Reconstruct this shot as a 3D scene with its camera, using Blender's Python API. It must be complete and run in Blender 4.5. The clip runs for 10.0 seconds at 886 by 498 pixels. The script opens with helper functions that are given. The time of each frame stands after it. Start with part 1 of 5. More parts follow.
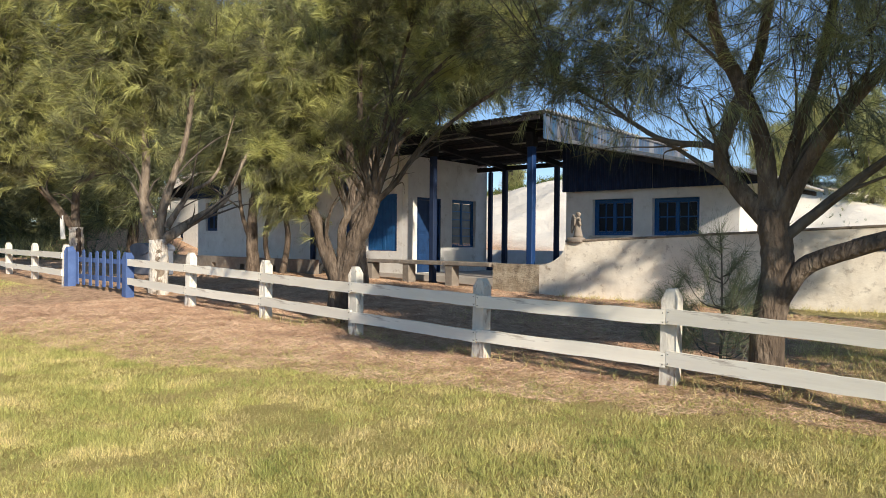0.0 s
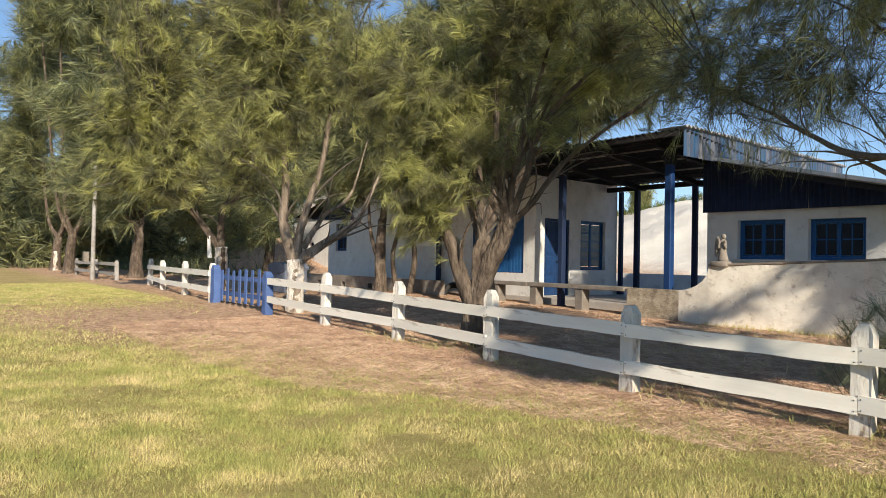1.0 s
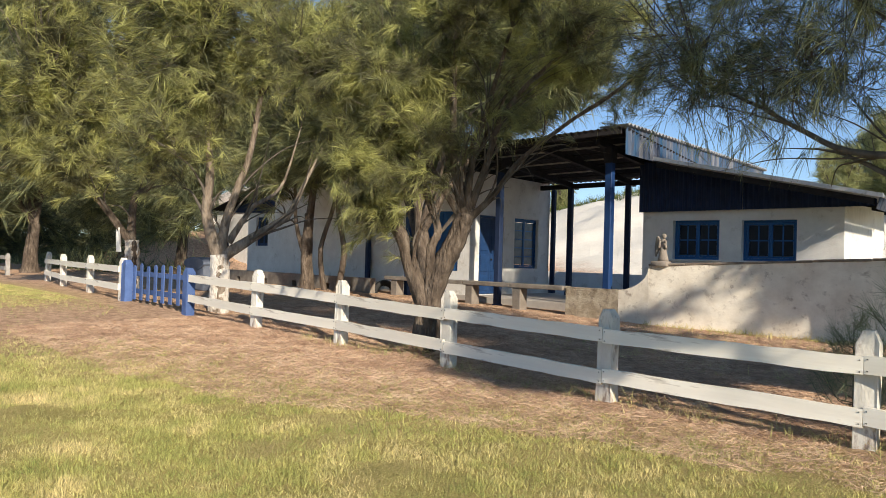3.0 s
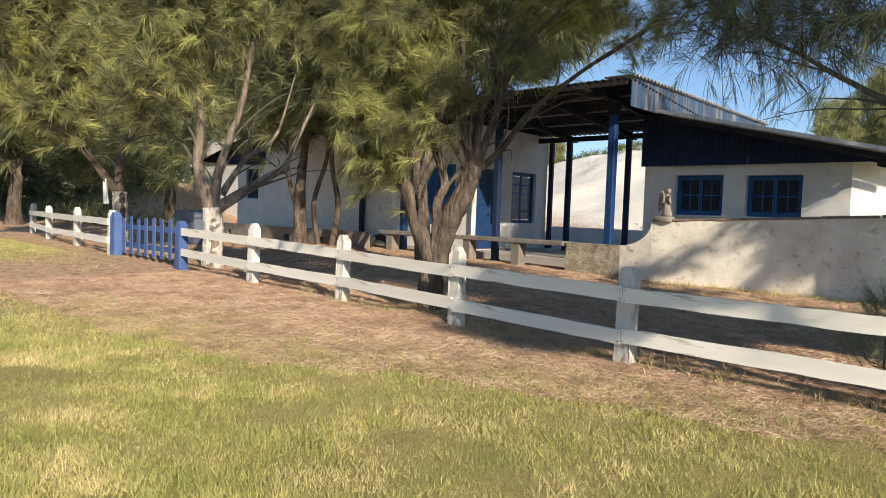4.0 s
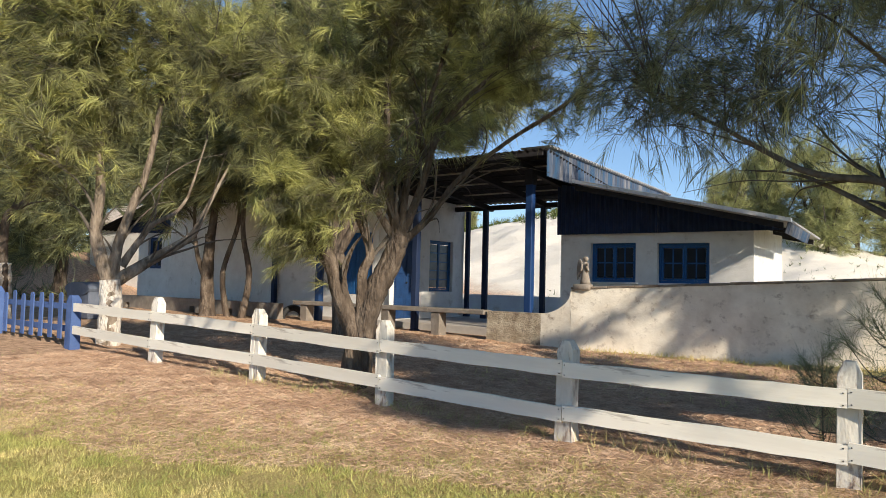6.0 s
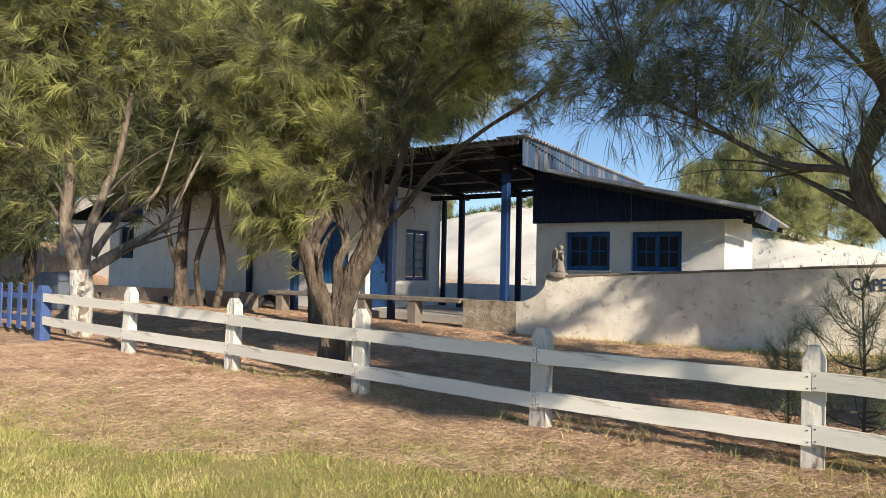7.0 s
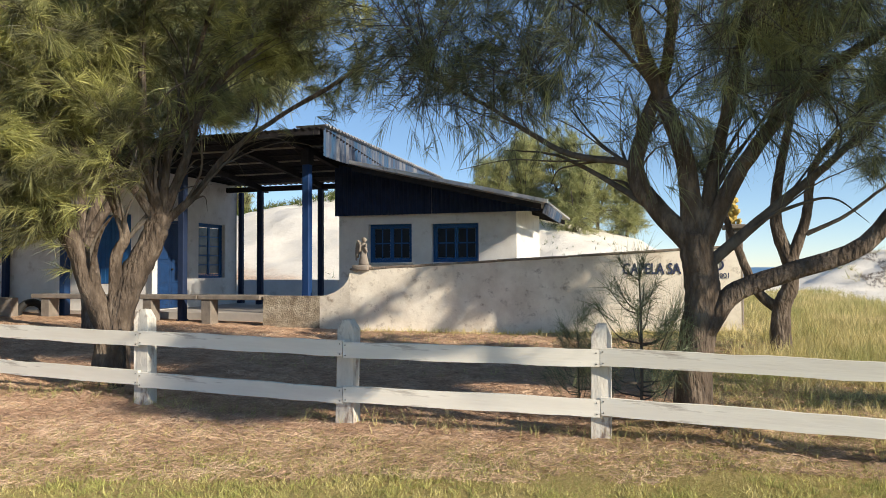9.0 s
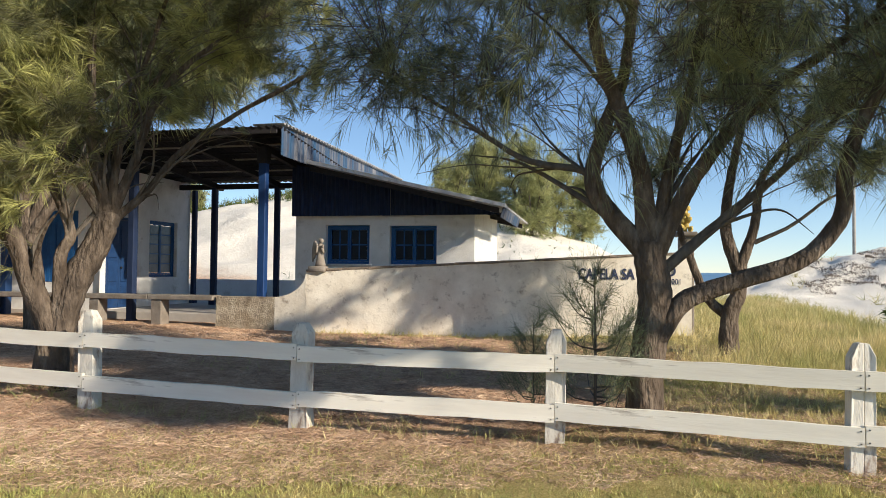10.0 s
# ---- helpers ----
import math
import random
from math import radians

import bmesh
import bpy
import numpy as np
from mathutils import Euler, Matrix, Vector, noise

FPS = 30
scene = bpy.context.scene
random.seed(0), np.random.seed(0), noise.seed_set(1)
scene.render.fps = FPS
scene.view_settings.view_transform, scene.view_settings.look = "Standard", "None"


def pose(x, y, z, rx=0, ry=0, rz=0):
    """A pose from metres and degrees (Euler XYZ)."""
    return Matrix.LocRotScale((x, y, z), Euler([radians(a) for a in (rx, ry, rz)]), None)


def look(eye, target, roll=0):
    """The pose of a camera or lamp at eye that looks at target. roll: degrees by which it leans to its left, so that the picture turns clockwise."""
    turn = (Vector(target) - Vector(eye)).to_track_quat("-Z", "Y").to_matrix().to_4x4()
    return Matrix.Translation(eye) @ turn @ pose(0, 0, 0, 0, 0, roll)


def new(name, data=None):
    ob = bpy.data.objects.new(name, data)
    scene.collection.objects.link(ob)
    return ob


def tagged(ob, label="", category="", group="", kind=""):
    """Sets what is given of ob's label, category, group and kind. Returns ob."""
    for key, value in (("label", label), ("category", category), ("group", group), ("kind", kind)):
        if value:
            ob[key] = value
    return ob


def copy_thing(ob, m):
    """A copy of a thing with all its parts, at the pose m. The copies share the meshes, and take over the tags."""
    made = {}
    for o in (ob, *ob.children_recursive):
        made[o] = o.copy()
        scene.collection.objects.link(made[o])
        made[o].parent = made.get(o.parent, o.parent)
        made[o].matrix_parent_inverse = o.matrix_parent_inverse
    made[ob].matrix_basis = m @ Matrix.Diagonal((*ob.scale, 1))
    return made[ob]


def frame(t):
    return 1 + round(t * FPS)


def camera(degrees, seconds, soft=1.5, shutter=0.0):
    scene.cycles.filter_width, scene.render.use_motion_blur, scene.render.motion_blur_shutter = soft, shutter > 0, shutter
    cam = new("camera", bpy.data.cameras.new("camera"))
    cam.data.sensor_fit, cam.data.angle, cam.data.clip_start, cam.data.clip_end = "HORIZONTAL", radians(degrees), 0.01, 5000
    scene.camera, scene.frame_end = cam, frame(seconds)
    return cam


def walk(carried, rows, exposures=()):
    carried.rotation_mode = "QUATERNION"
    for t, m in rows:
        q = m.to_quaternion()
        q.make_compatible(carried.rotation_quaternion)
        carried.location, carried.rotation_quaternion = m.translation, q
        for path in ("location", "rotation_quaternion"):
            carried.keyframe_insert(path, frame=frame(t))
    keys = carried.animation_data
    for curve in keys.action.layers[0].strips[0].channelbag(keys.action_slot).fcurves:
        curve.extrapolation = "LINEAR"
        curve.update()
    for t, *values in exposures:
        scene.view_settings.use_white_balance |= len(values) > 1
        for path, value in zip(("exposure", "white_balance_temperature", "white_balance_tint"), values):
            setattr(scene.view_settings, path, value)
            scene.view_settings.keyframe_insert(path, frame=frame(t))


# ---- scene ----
cam = camera(67.3, 10.0, soft=0.9)

PATH = [
    (0, (0.354, 0.213, 1.391), (-0.943, 1.735, 1.367), 0.5),
    (0.5, (0.144, 0.21, 1.39), (-1.214, 1.676, 1.307), 0.3),
    (1, (-0.036, 0.268, 1.408), (-1.582, 1.537, 1.442), 1.1),
    (1.5, (-0.239, 0.398, 1.416), (-1.774, 1.675, 1.527), 0.3),
    (2, (-0.398, 0.33, 1.397), (-1.798, 1.757, 1.446), -1.7),
    (2.5, (-0.625, 0.345, 1.418), (-1.998, 1.799, 1.458), 2.3),
    (3.8, (-1.206, 0.446, 1.41), (-2.575, 1.902, 1.359), -0.3),
    (4, (-1.265, 0.462, 1.415), (-2.608, 1.94, 1.307), 2.0),
    (4.5, (-1.429, 0.527, 1.445), (-2.847, 1.937, 1.466), 0.7),
    (5, (-1.577, 0.67, 1.452), (-2.985, 2.087, 1.552), 2.1),
    (5.5, (-1.621, 0.637, 1.47), (-2.856, 2.207, 1.568), 1.5),
    (5.7, (-1.635, 0.632, 1.456), (-2.785, 2.265, 1.553), 1.7),
    (6.8, (-1.58, 0.561, 1.471), (-2.711, 2.207, 1.576), 1.0),
    (7, (-1.603, 0.596, 1.452), (-2.686, 2.277, 1.522), 1.2),
    (7.5, (-1.607, 0.644, 1.427), (-2.756, 2.28, 1.41), 2.5),
    (8, (-1.571, 0.674, 1.451), (-2.678, 2.34, 1.482), 2.2),
    (8.5, (-1.597, 0.732, 1.443), (-2.456, 2.535, 1.53), -0.2),
    (9, (-1.711, 0.788, 1.415), (-2.258, 2.711, 1.474), -0.3),
    (9.5, (-1.737, 0.778, 1.437), (-2.188, 2.726, 1.494), 0.3),
    (10, (-1.712, 0.809, 1.437), (-2.137, 2.762, 1.501), 0.5),
]
walk(cam, [(t, look(eye, target, roll)) for t, eye, target, roll in PATH])

# ---------------------------------------------------------------- light
SUN_DIR = Vector((2.0, -0.8, 1.0)).normalized()
world = bpy.data.worlds.new("sky_world")
scene.world = world
world.use_nodes = True
wn = world.node_tree
sky = wn.nodes.new("ShaderNodeTexSky")
sky.sky_type = 'NISHITA'
sky.sun_disc = False
sky.sun_elevation = math.asin(SUN_DIR.z)
sky.altitude = 2500
sky.sun_rotation = math.atan2(SUN_DIR.x, SUN_DIR.y)
sky.air_density, sky.dust_density, sky.ozone_density = 1.0, 0.0, 3.2
wn.nodes["Background"].inputs[1].default_value = 0.182
soften = wn.nodes.new("ShaderNodeGamma")
soften.inputs["Gamma"].default_value = 0.75
rich = wn.nodes.new("ShaderNodeHueSaturation")
rich.inputs["Saturation"].default_value = 1.12
wn.links.new(sky.outputs[0], soften.inputs["Color"])
wn.links.new(soften.outputs[0], rich.inputs["Color"])
wn.links.new(rich.outputs[0], wn.nodes["Background"].inputs[0])
sun = new("sun", bpy.data.lights.new("sun", 'SUN'))
sun.data.energy, sun.data.angle, sun.data.color = 4.9, radians(0.55), (1.0, 0.89, 0.72)
sun.matrix_world = look(SUN_DIR * 50, (0, 0, 0))
scene.view_settings.exposure = 0.40

# ---------------------------------------------------------------- materials


def surf(name, stops, scale=4.0, rough=0.8, bump=0.2, bump_scale=60.0, stain=None, stain_scale=1.2, stain_at=(0.55, 0.7),
         metal=0.0, per_piece=0.0, stretch=(1, 1, 1), translucent=0.0, island=0.0, bump_dist=0.01, spec=0.3):
    """A procedural surface: two-scale colour noise, optional stains, fine relief."""
    m = bpy.data.materials.new(name)
    m.use_nodes = True
    nt = m.node_tree
    N, L = nt.nodes, nt.links
    bs = N["Principled BSDF"]
    bs.inputs["Roughness"].default_value = rough
    bs.inputs["Metallic"].default_value = metal
    bs.inputs["Specular IOR Level"].default_value = spec
    tc = N.new("ShaderNodeTexCoord")
    mp = N.new("ShaderNodeMapping")
    mp.inputs["Scale"].default_value = stretch
    L.new(tc.outputs["Object"], mp.inputs[0])
    big = N.new("ShaderNodeTexNoise")
    big.inputs["Scale"].default_value = scale
    big.inputs["Detail"].default_value = 8
    big.inputs["Roughness"].default_value = 0.65
    L.new(mp.outputs[0], big.inputs["Vector"])
    ramp = N.new("ShaderNodeValToRGB")
    el = ramp.color_ramp.elements
    for i, (p, c) in enumerate(stops):
        e = el[i] if i < 2 else el.new(p)
        e.position, e.color = p, (*c, 1)
    L.new(big.outputs["Fac"], ramp.inputs[0])
    col = ramp.outputs[0]
    if stain:
        sn = N.new("ShaderNodeTexNoise")
        sn.inputs["Scale"].default_value = stain_scale
        sn.inputs["Detail"].default_value = 10
        sn.inputs["Roughness"].default_value = 0.7
        L.new(mp.outputs[0], sn.inputs["Vector"])
        sr = N.new("ShaderNodeMapRange")
        sr.inputs["From Min"].default_value, sr.inputs["From Max"].default_value = stain_at
        L.new(sn.outputs["Fac"], sr.inputs["Value"])
        mx = N.new("ShaderNodeMix")
        mx.data_type = 'RGBA'
        mx.inputs[7].default_value = (*stain, 1)
        L.new(sr.outputs[0], mx.inputs[0])
        L.new(col, mx.inputs[6])
        col = mx.outputs[2]
    if per_piece or island:
        if island:
            src = N.new("ShaderNodeNewGeometry").outputs["Random Per Island"]
        else:
            src = N.new("ShaderNodeObjectInfo").outputs["Random"]
        mr = N.new("ShaderNodeMapRange")
        k = per_piece or island
        mr.inputs["To Min"].default_value, mr.inputs["To Max"].default_value = 1 - k, 1 + k
        L.new(src, mr.inputs["Value"])
        hs = N.new("ShaderNodeHueSaturation")
        L.new(mr.outputs[0], hs.inputs["Value"])
        L.new(col, hs.inputs["Color"])
        col = hs.outputs[0]
    L.new(col, bs.inputs["Base Color"])
    if bump:
        fine = N.new("ShaderNodeTexNoise")
        fine.inputs["Scale"].default_value = bump_scale
        fine.inputs["Detail"].default_value = 6
        L.new(mp.outputs[0], fine.inputs["Vector"])
        bp = N.new("ShaderNodeBump")
        bp.inputs["Strength"].default_value = bump
        bp.inputs["Distance"].default_value = bump_dist
        L.new(fine.outputs["Fac"], bp.inputs["Height"])
        L.new(bp.outputs[0], bs.inputs["Normal"])
    if translucent:
        tr = N.new("ShaderNodeBsdfTranslucent")
        L.new(col, tr.inputs["Color"])
        ms = N.new("ShaderNodeMixShader")
        ms.inputs[0].default_value = translucent
        L.new(bs.outputs[0], ms.inputs[1])
        L.new(tr.outputs[0], ms.inputs[2])
        L.new(ms.outputs[0], N["Material Output"].inputs["Surface"])
    return m


M_plaster = surf("whitewashed_plaster", [(0.3, (0.66, 0.63, 0.60)), (0.7, (0.80, 0.78, 0.75))], 2.5, 0.9, 0.5, 45, (0.40, 0.35, 0.30), 2.6, (0.56, 0.76), bump_dist=0.010)
M_rough = surf("rough_lime_wall", [(0.3, (0.60, 0.53, 0.44)), (0.65, (0.82, 0.76, 0.66))], 2.0, 0.95, 0.4, 22, (0.27, 0.21, 0.16), 5.5, (0.55, 0.74), bump_dist=0.015)
M_tan = surf("tan_rubble_render", [(0.3, (0.24, 0.19, 0.13)), (0.7, (0.50, 0.43, 0.33))], 7, 0.95, 0.9, 30, (0.13, 0.10, 0.08), 4, (0.5, 0.68), bump_dist=0.03)
M_cap = surf("stained_concrete", [(0.3, (0.15, 0.115, 0.09)), (0.7, (0.34, 0.28, 0.22))], 6, 0.95, 0.8, 50, (0.12, 0.10, 0.08), 5, (0.5, 0.7), bump_dist=0.03)
M_conc = surf("old_concrete", [(0.3, (0.17, 0.145, 0.12)), (0.7, (0.31, 0.27, 0.23))], 4, 0.95, 0.7, 60, (0.16, 0.14, 0.12), 3, (0.5, 0.75), bump_dist=0.02)
M_floor = surf("porch_cement", [(0.3, (0.36, 0.32, 0.29)), (0.7, (0.50, 0.46, 0.42))], 2, 0.9, 0.4, 40)
M_blue = surf("blue_paint", [(0.3, (0.008, 0.030, 0.095)), (0.7, (0.015, 0.052, 0.15))], 5, 0.55, 0.3, 50, (0.03, 0.05, 0.10), 4, (0.58, 0.75))
M_bright = surf("bright_blue_paint", [(0.3, (0.010, 0.070, 0.205)), (0.7, (0.018, 0.110, 0.30))], 5, 0.5, 0.3, 50, (0.02, 0.09, 0.25), 4, (0.6, 0.8))
# post blue with the sunlight put into its tone
M_post_blue = surf("sunlit_blue_post_paint", [(0.3, (0.008, 0.032, 0.115)), (0.7, (0.013, 0.052, 0.165))], 5, 0.6, 0.3, 50, (0.03, 0.05, 0.11), 4, (0.58, 0.78), stretch=(1, 1, 0.3))
M_gate = surf("weathered_blue_paint", [(0.3, (0.055, 0.100, 0.25)), (0.7, (0.095, 0.160, 0.36))], 6, 0.7, 0.4, 60, (0.20, 0.22, 0.28), 7, (0.6, 0.8), per_piece=0.15)
M_navy = surf("dark_blue_corrugated", [(0.3, (0.010, 0.020, 0.055)), (0.7, (0.018, 0.034, 0.085))], 3, 0.7, 0.2, 40, (0.03, 0.035, 0.05), 5, (0.6, 0.8))
M_fascia = surf("peeling_blue_fascia", [(0.38, (0.02, 0.075, 0.16)), (0.5, (0.055, 0.08, 0.13)), (0.66, (0.20, 0.20, 0.215))], 2.6, 0.75, 0.3, 40, (0.05, 0.055, 0.08), 5, (0.5, 0.66), stretch=(1, 1, 0.12))
M_sheet = surf("grey_fibre_cement", [(0.3, (0.34, 0.33, 0.33)), (0.7, (0.58, 0.57, 0.55))], 3, 0.9, 0.4, 50, (0.20, 0.19, 0.18), 4, (0.55, 0.75))
M_verge = surf("pale_verge_mortar", [(0.3, (0.58, 0.56, 0.54)), (0.6, (0.82, 0.80, 0.77))], 5, 0.9, 0.5, 40, (0.20, 0.18, 0.17), 6, (0.55, 0.7), bump_dist=0.02)
# near-black: the shade under the roofs is put into this colour
M_under = surf("shaded_roof_timber", [(0.3, (0.014, 0.013, 0.016)), (0.7, (0.032, 0.029, 0.032))], 6, 0.85, 0.4, 50)
M_fence = surf("white_fence_paint", [(0.3, (0.70, 0.65, 0.56)), (0.7, (0.86, 0.82, 0.72))], 5, 0.75, 0.5, 70, (0.30, 0.24, 0.19), 9, (0.59, 0.70), per_piece=0.08, stretch=(0.12, 1, 1), bump_dist=0.003)
M_post = surf("flaking_white_post", [(0.3, (0.58, 0.54, 0.47)), (0.7, (0.83, 0.79, 0.71))], 6, 0.85, 0.8, 60, (0.27, 0.20, 0.16), 7, (0.52, 0.63), per_piece=0.12, stretch=(1, 1, 0.35), bump_dist=0.006)
M_grey = surf("weathered_grey_timber", [(0.3, (0.22, 0.20, 0.18)), (0.7, (0.40, 0.38, 0.35))], 8, 0.9, 0.6, 70, per_piece=0.2)
M_bark = surf("casuarina_bark", [(0.3, (0.060, 0.044, 0.033)), (0.52, (0.140, 0.106, 0.080)), (0.72, (0.28, 0.225, 0.175))], 9, 0.95, 1.0, 26, (0.06, 0.045, 0.035), 6, (0.5, 0.65), stretch=(1, 1, 0.35), bump_dist=0.06)
# lighter copy of the casuarina bark, with sunlight put into its colour
M_sunlit_bark = surf("sunlit_tan_bark", [(0.3, (0.13, 0.10, 0.075)), (0.52, (0.27, 0.215, 0.165)), (0.72, (0.44, 0.37, 0.29))], 9, 0.95, 1.0, 26, (0.09, 0.07, 0.05), 6, (0.52, 0.68), stretch=(1, 1, 0.35), bump_dist=0.05)
M_lime = surf("limed_bark", [(0.3, (0.55, 0.48, 0.40)), (0.7, (0.78, 0.74, 0.68))], 8, 0.95, 1.0, 26, (0.22, 0.16, 0.12), 5, (0.5, 0.62), stretch=(1, 1, 0.4), bump_dist=0.05)
M_limb = surf("limb_bark", [(0.3, (0.07, 0.058, 0.048)), (0.7, (0.17, 0.145, 0.12))], 9, 0.95, 0.8, 30, stretch=(1, 1, 0.5), bump_dist=0.03)
# steep ramps put sunlit clumps and shaded crown depths into the needle colour
M_needle = surf("casuarina_needles", [(0.40, (0.115, 0.115, 0.068)), (0.5, (0.250, 0.250, 0.105)), (0.60, (0.50, 0.50, 0.185))], 1.7, 0.5, 0, island=0.35, translucent=0.36)
M_needle2 = surf("darker_casuarina_needles", [(0.38, (0.105, 0.120, 0.075)), (0.5, (0.215, 0.230, 0.125)), (0.60, (0.40, 0.41, 0.18))], 1.8, 0.5, 0, island=0.35, translucent=0.4)
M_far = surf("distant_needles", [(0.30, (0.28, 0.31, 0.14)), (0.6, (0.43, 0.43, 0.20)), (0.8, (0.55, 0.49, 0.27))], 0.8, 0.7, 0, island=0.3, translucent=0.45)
M_pine = surf("sapling_needles", [(0.3, (0.12, 0.145, 0.085)), (0.7, (0.25, 0.275, 0.16))], 3, 0.6, 0, island=0.3, translucent=0.25)
M_grass = surf("grass_blades", [(0.30, (0.27, 0.30, 0.085)), (0.49, (0.49, 0.46, 0.165)), (0.68, (0.74, 0.61, 0.31))], 2.2, 0.7, 0, island=0.5, translucent=0.22)
M_dry = surf("dry_tall_grass", [(0.34, (0.34, 0.36, 0.12)), (0.5, (0.58, 0.50, 0.22)), (0.64, (0.80, 0.67, 0.37))], 0.9, 0.7, 0, island=0.3, translucent=0.3)
M_glass = surf("dark_window_glass", [(0.3, (0.010, 0.014, 0.02)), (0.7, (0.02, 0.025, 0.035))], 2, 0.3, 0, spec=0.1)
# grey-blue reflection is painted into the pane colour
M_pane = surf("reflection_tinted_pane", [(0.3, (0.06, 0.08, 0.10)), (0.7, (0.13, 0.155, 0.18))], 3, 0.25, 0, spec=0.4)
M_stone = surf("carved_grey_stone", [(0.3, (0.21, 0.175, 0.145)), (0.7, (0.38, 0.33, 0.28))], 12, 0.9, 0.6, 60, (0.16, 0.13, 0.11), 6, (0.5, 0.7))
M_dark = surf("black_rubber", [(0.3, (0.012, 0.012, 0.013)), (0.7, (0.03, 0.03, 0.03))], 8, 0.7, 0.3, 60)
M_ink = surf("dark_blue_lettering", [(0.3, (0.02, 0.03, 0.07)), (0.7, (0.05, 0.06, 0.12))], 20, 0.8, 0)
M_yellow = surf("yellow_dry_bloom", [(0.3, (0.40, 0.28, 0.07)), (0.7, (0.66, 0.50, 0.16))], 14, 0.8, 0.6, 40)
M_cloth = surf("white_cloth", [(0.3, (0.68, 0.66, 0.64)), (0.7, (0.82, 0.80, 0.78))], 8, 0.9, 0.3, 60)
M_tank = surf("blue_grey_render", [(0.3, (0.11, 0.13, 0.17)), (0.7, (0.18, 0.20, 0.25))], 3, 0.85, 0.4, 40)
M_sea = surf("sea_water", [(0.3, (0.05, 0.14, 0.26)), (0.7, (0.09, 0.20, 0.33))], 0.02, 0.35, 0.2, 0.3)
M_tile = surf("pale_roof_tiles", [(0.3, (0.50, 0.40, 0.33)), (0.7, (0.70, 0.62, 0.54))], 3, 0.9, 0.5, 20)
M_shrub = surf("dune_shrub_leaves", [(0.3, (0.07, 0.11, 0.03)), (0.7, (0.19, 0.20, 0.06))], 2, 0.7, 0, island=0.3, translucent=0.25)


def ground_material():
    """Lawn, fallen-needle litter, dry grass and dune sand, laid out by place with ragged edges."""
    m = bpy.data.materials.new("ground_cover")
    m.use_nodes = True
    N, L = m.node_tree.nodes, m.node_tree.links
    bs = N["Principled BSDF"]
    bs.inputs["Roughness"].default_value = 0.95
    bs.inputs["Specular IOR Level"].default_value = 0.1
    tc = N.new("ShaderNodeTexCoord")
    pos = tc.outputs["Object"]
    sep = N.new("ShaderNodeSeparateXYZ")
    L.new(pos, sep.inputs[0])

    def noise_tex(scale, detail=8, rough=0.65):
        n = N.new("ShaderNodeTexNoise")
        n.inputs["Scale"].default_value, n.inputs["Detail"].default_value, n.inputs["Roughness"].default_value = scale, detail, rough
        L.new(pos, n.inputs["Vector"])
        return n.outputs["Fac"]

    def math_node(op, a, b, c=None):
        n = N.new("ShaderNodeMath")
        n.operation = op
        for i, v in enumerate((a, b, c)):
            if v is None:
                continue
            if isinstance(v, (int, float)):
                n.inputs[i].default_value = v
            else:
                L.new(v, n.inputs[i])
        return n.outputs[0]

    def ramp(fac, stops):
        r = N.new("ShaderNodeValToRGB")
        el = r.color_ramp.elements
        for i, (p, c) in enumerate(stops):
            e = el[i] if i < 2 else el.new(p)
            e.position, e.color = p, (*c, 1)
        L.new(fac, r.inputs[0])
        return r.outputs[0]

    def smooth(v, a, b):
        r = N.new("ShaderNodeMapRange")
        r.interpolation_type = 'SMOOTHSTEP'
        r.inputs["From Min"].default_value, r.inputs["From Max"].default_value = a, b
        L.new(v, r.inputs["Value"])
        return r.outputs[0]

    def mix(f, a, b):
        x = N.new("ShaderNodeMix")
        x.data_type = 'RGBA'
        L.new(f, x.inputs[0])
        L.new(a, x.inputs[6])
        L.new(b, x.inputs[7])
        return x.outputs[2]
    n1, n2, n3 = noise_tex(0.9), noise_tex(7.0), noise_tex(70.0, 5, 0.75)
    fine = math_node('MULTIPLY_ADD', n3, 0.55, math_node('MULTIPLY', n2, 0.45))
    litter = ramp(fine, [(0.38, (0.20, 0.108, 0.066)), (0.49, (0.57, 0.360, 0.235)), (0.60, (0.79, 0.55, 0.37))])
    lawn = ramp(math_node('MULTIPLY_ADD', n3, 0.6, math_node('MULTIPLY', n1, 0.4)),
                [(0.36, (0.26, 0.25, 0.075)), (0.5, (0.46, 0.38, 0.14)), (0.64, (0.66, 0.50, 0.25))])
    dry = ramp(fine, [(0.35, (0.22, 0.20, 0.07)), (0.5, (0.36, 0.31, 0.13)), (0.65, (0.50, 0.41, 0.22))])
    sand = ramp(math_node('MULTIPLY_ADD', n2, 0.4, math_node('MULTIPLY', n1, 0.6)),
                [(0.3, (0.78, 0.71, 0.60)), (0.7, (0.90, 0.84, 0.74))])
    wob = math_node('MULTIPLY', math_node('SUBTRACT', n1, 0.5), 1.8)
    # lawn edge: runs from close before the fence to farther out
    edge = math_node('ADD', math_node('MULTIPLY_ADD', sep.outputs[0], 0.40, math_node('MULTIPLY', sep.outputs[1], -1.0)), wob)
    f_lawn = smooth(math_node('ADD', edge, 6.35), -1.6, 1.2)
    c = mix(f_lawn, litter, lawn)
    # dry meadow beyond the right tree
    e2 = math_node('ADD', math_node('MULTIPLY_ADD', sep.outputs[0], 1.0, math_node('MULTIPLY', sep.outputs[1], 0.35)), wob)
    f_dry = math_node('MULTIPLY', smooth(e2, 0.9, 2.6), smooth(sep.outputs[1], 5.9, 6.6))
    c = mix(f_dry, c, dry)
    # far left verge
    f_verge = smooth(math_node('ADD', math_node('MULTIPLY', sep.outputs[0], -1.0), wob), 13.0, 19.0)
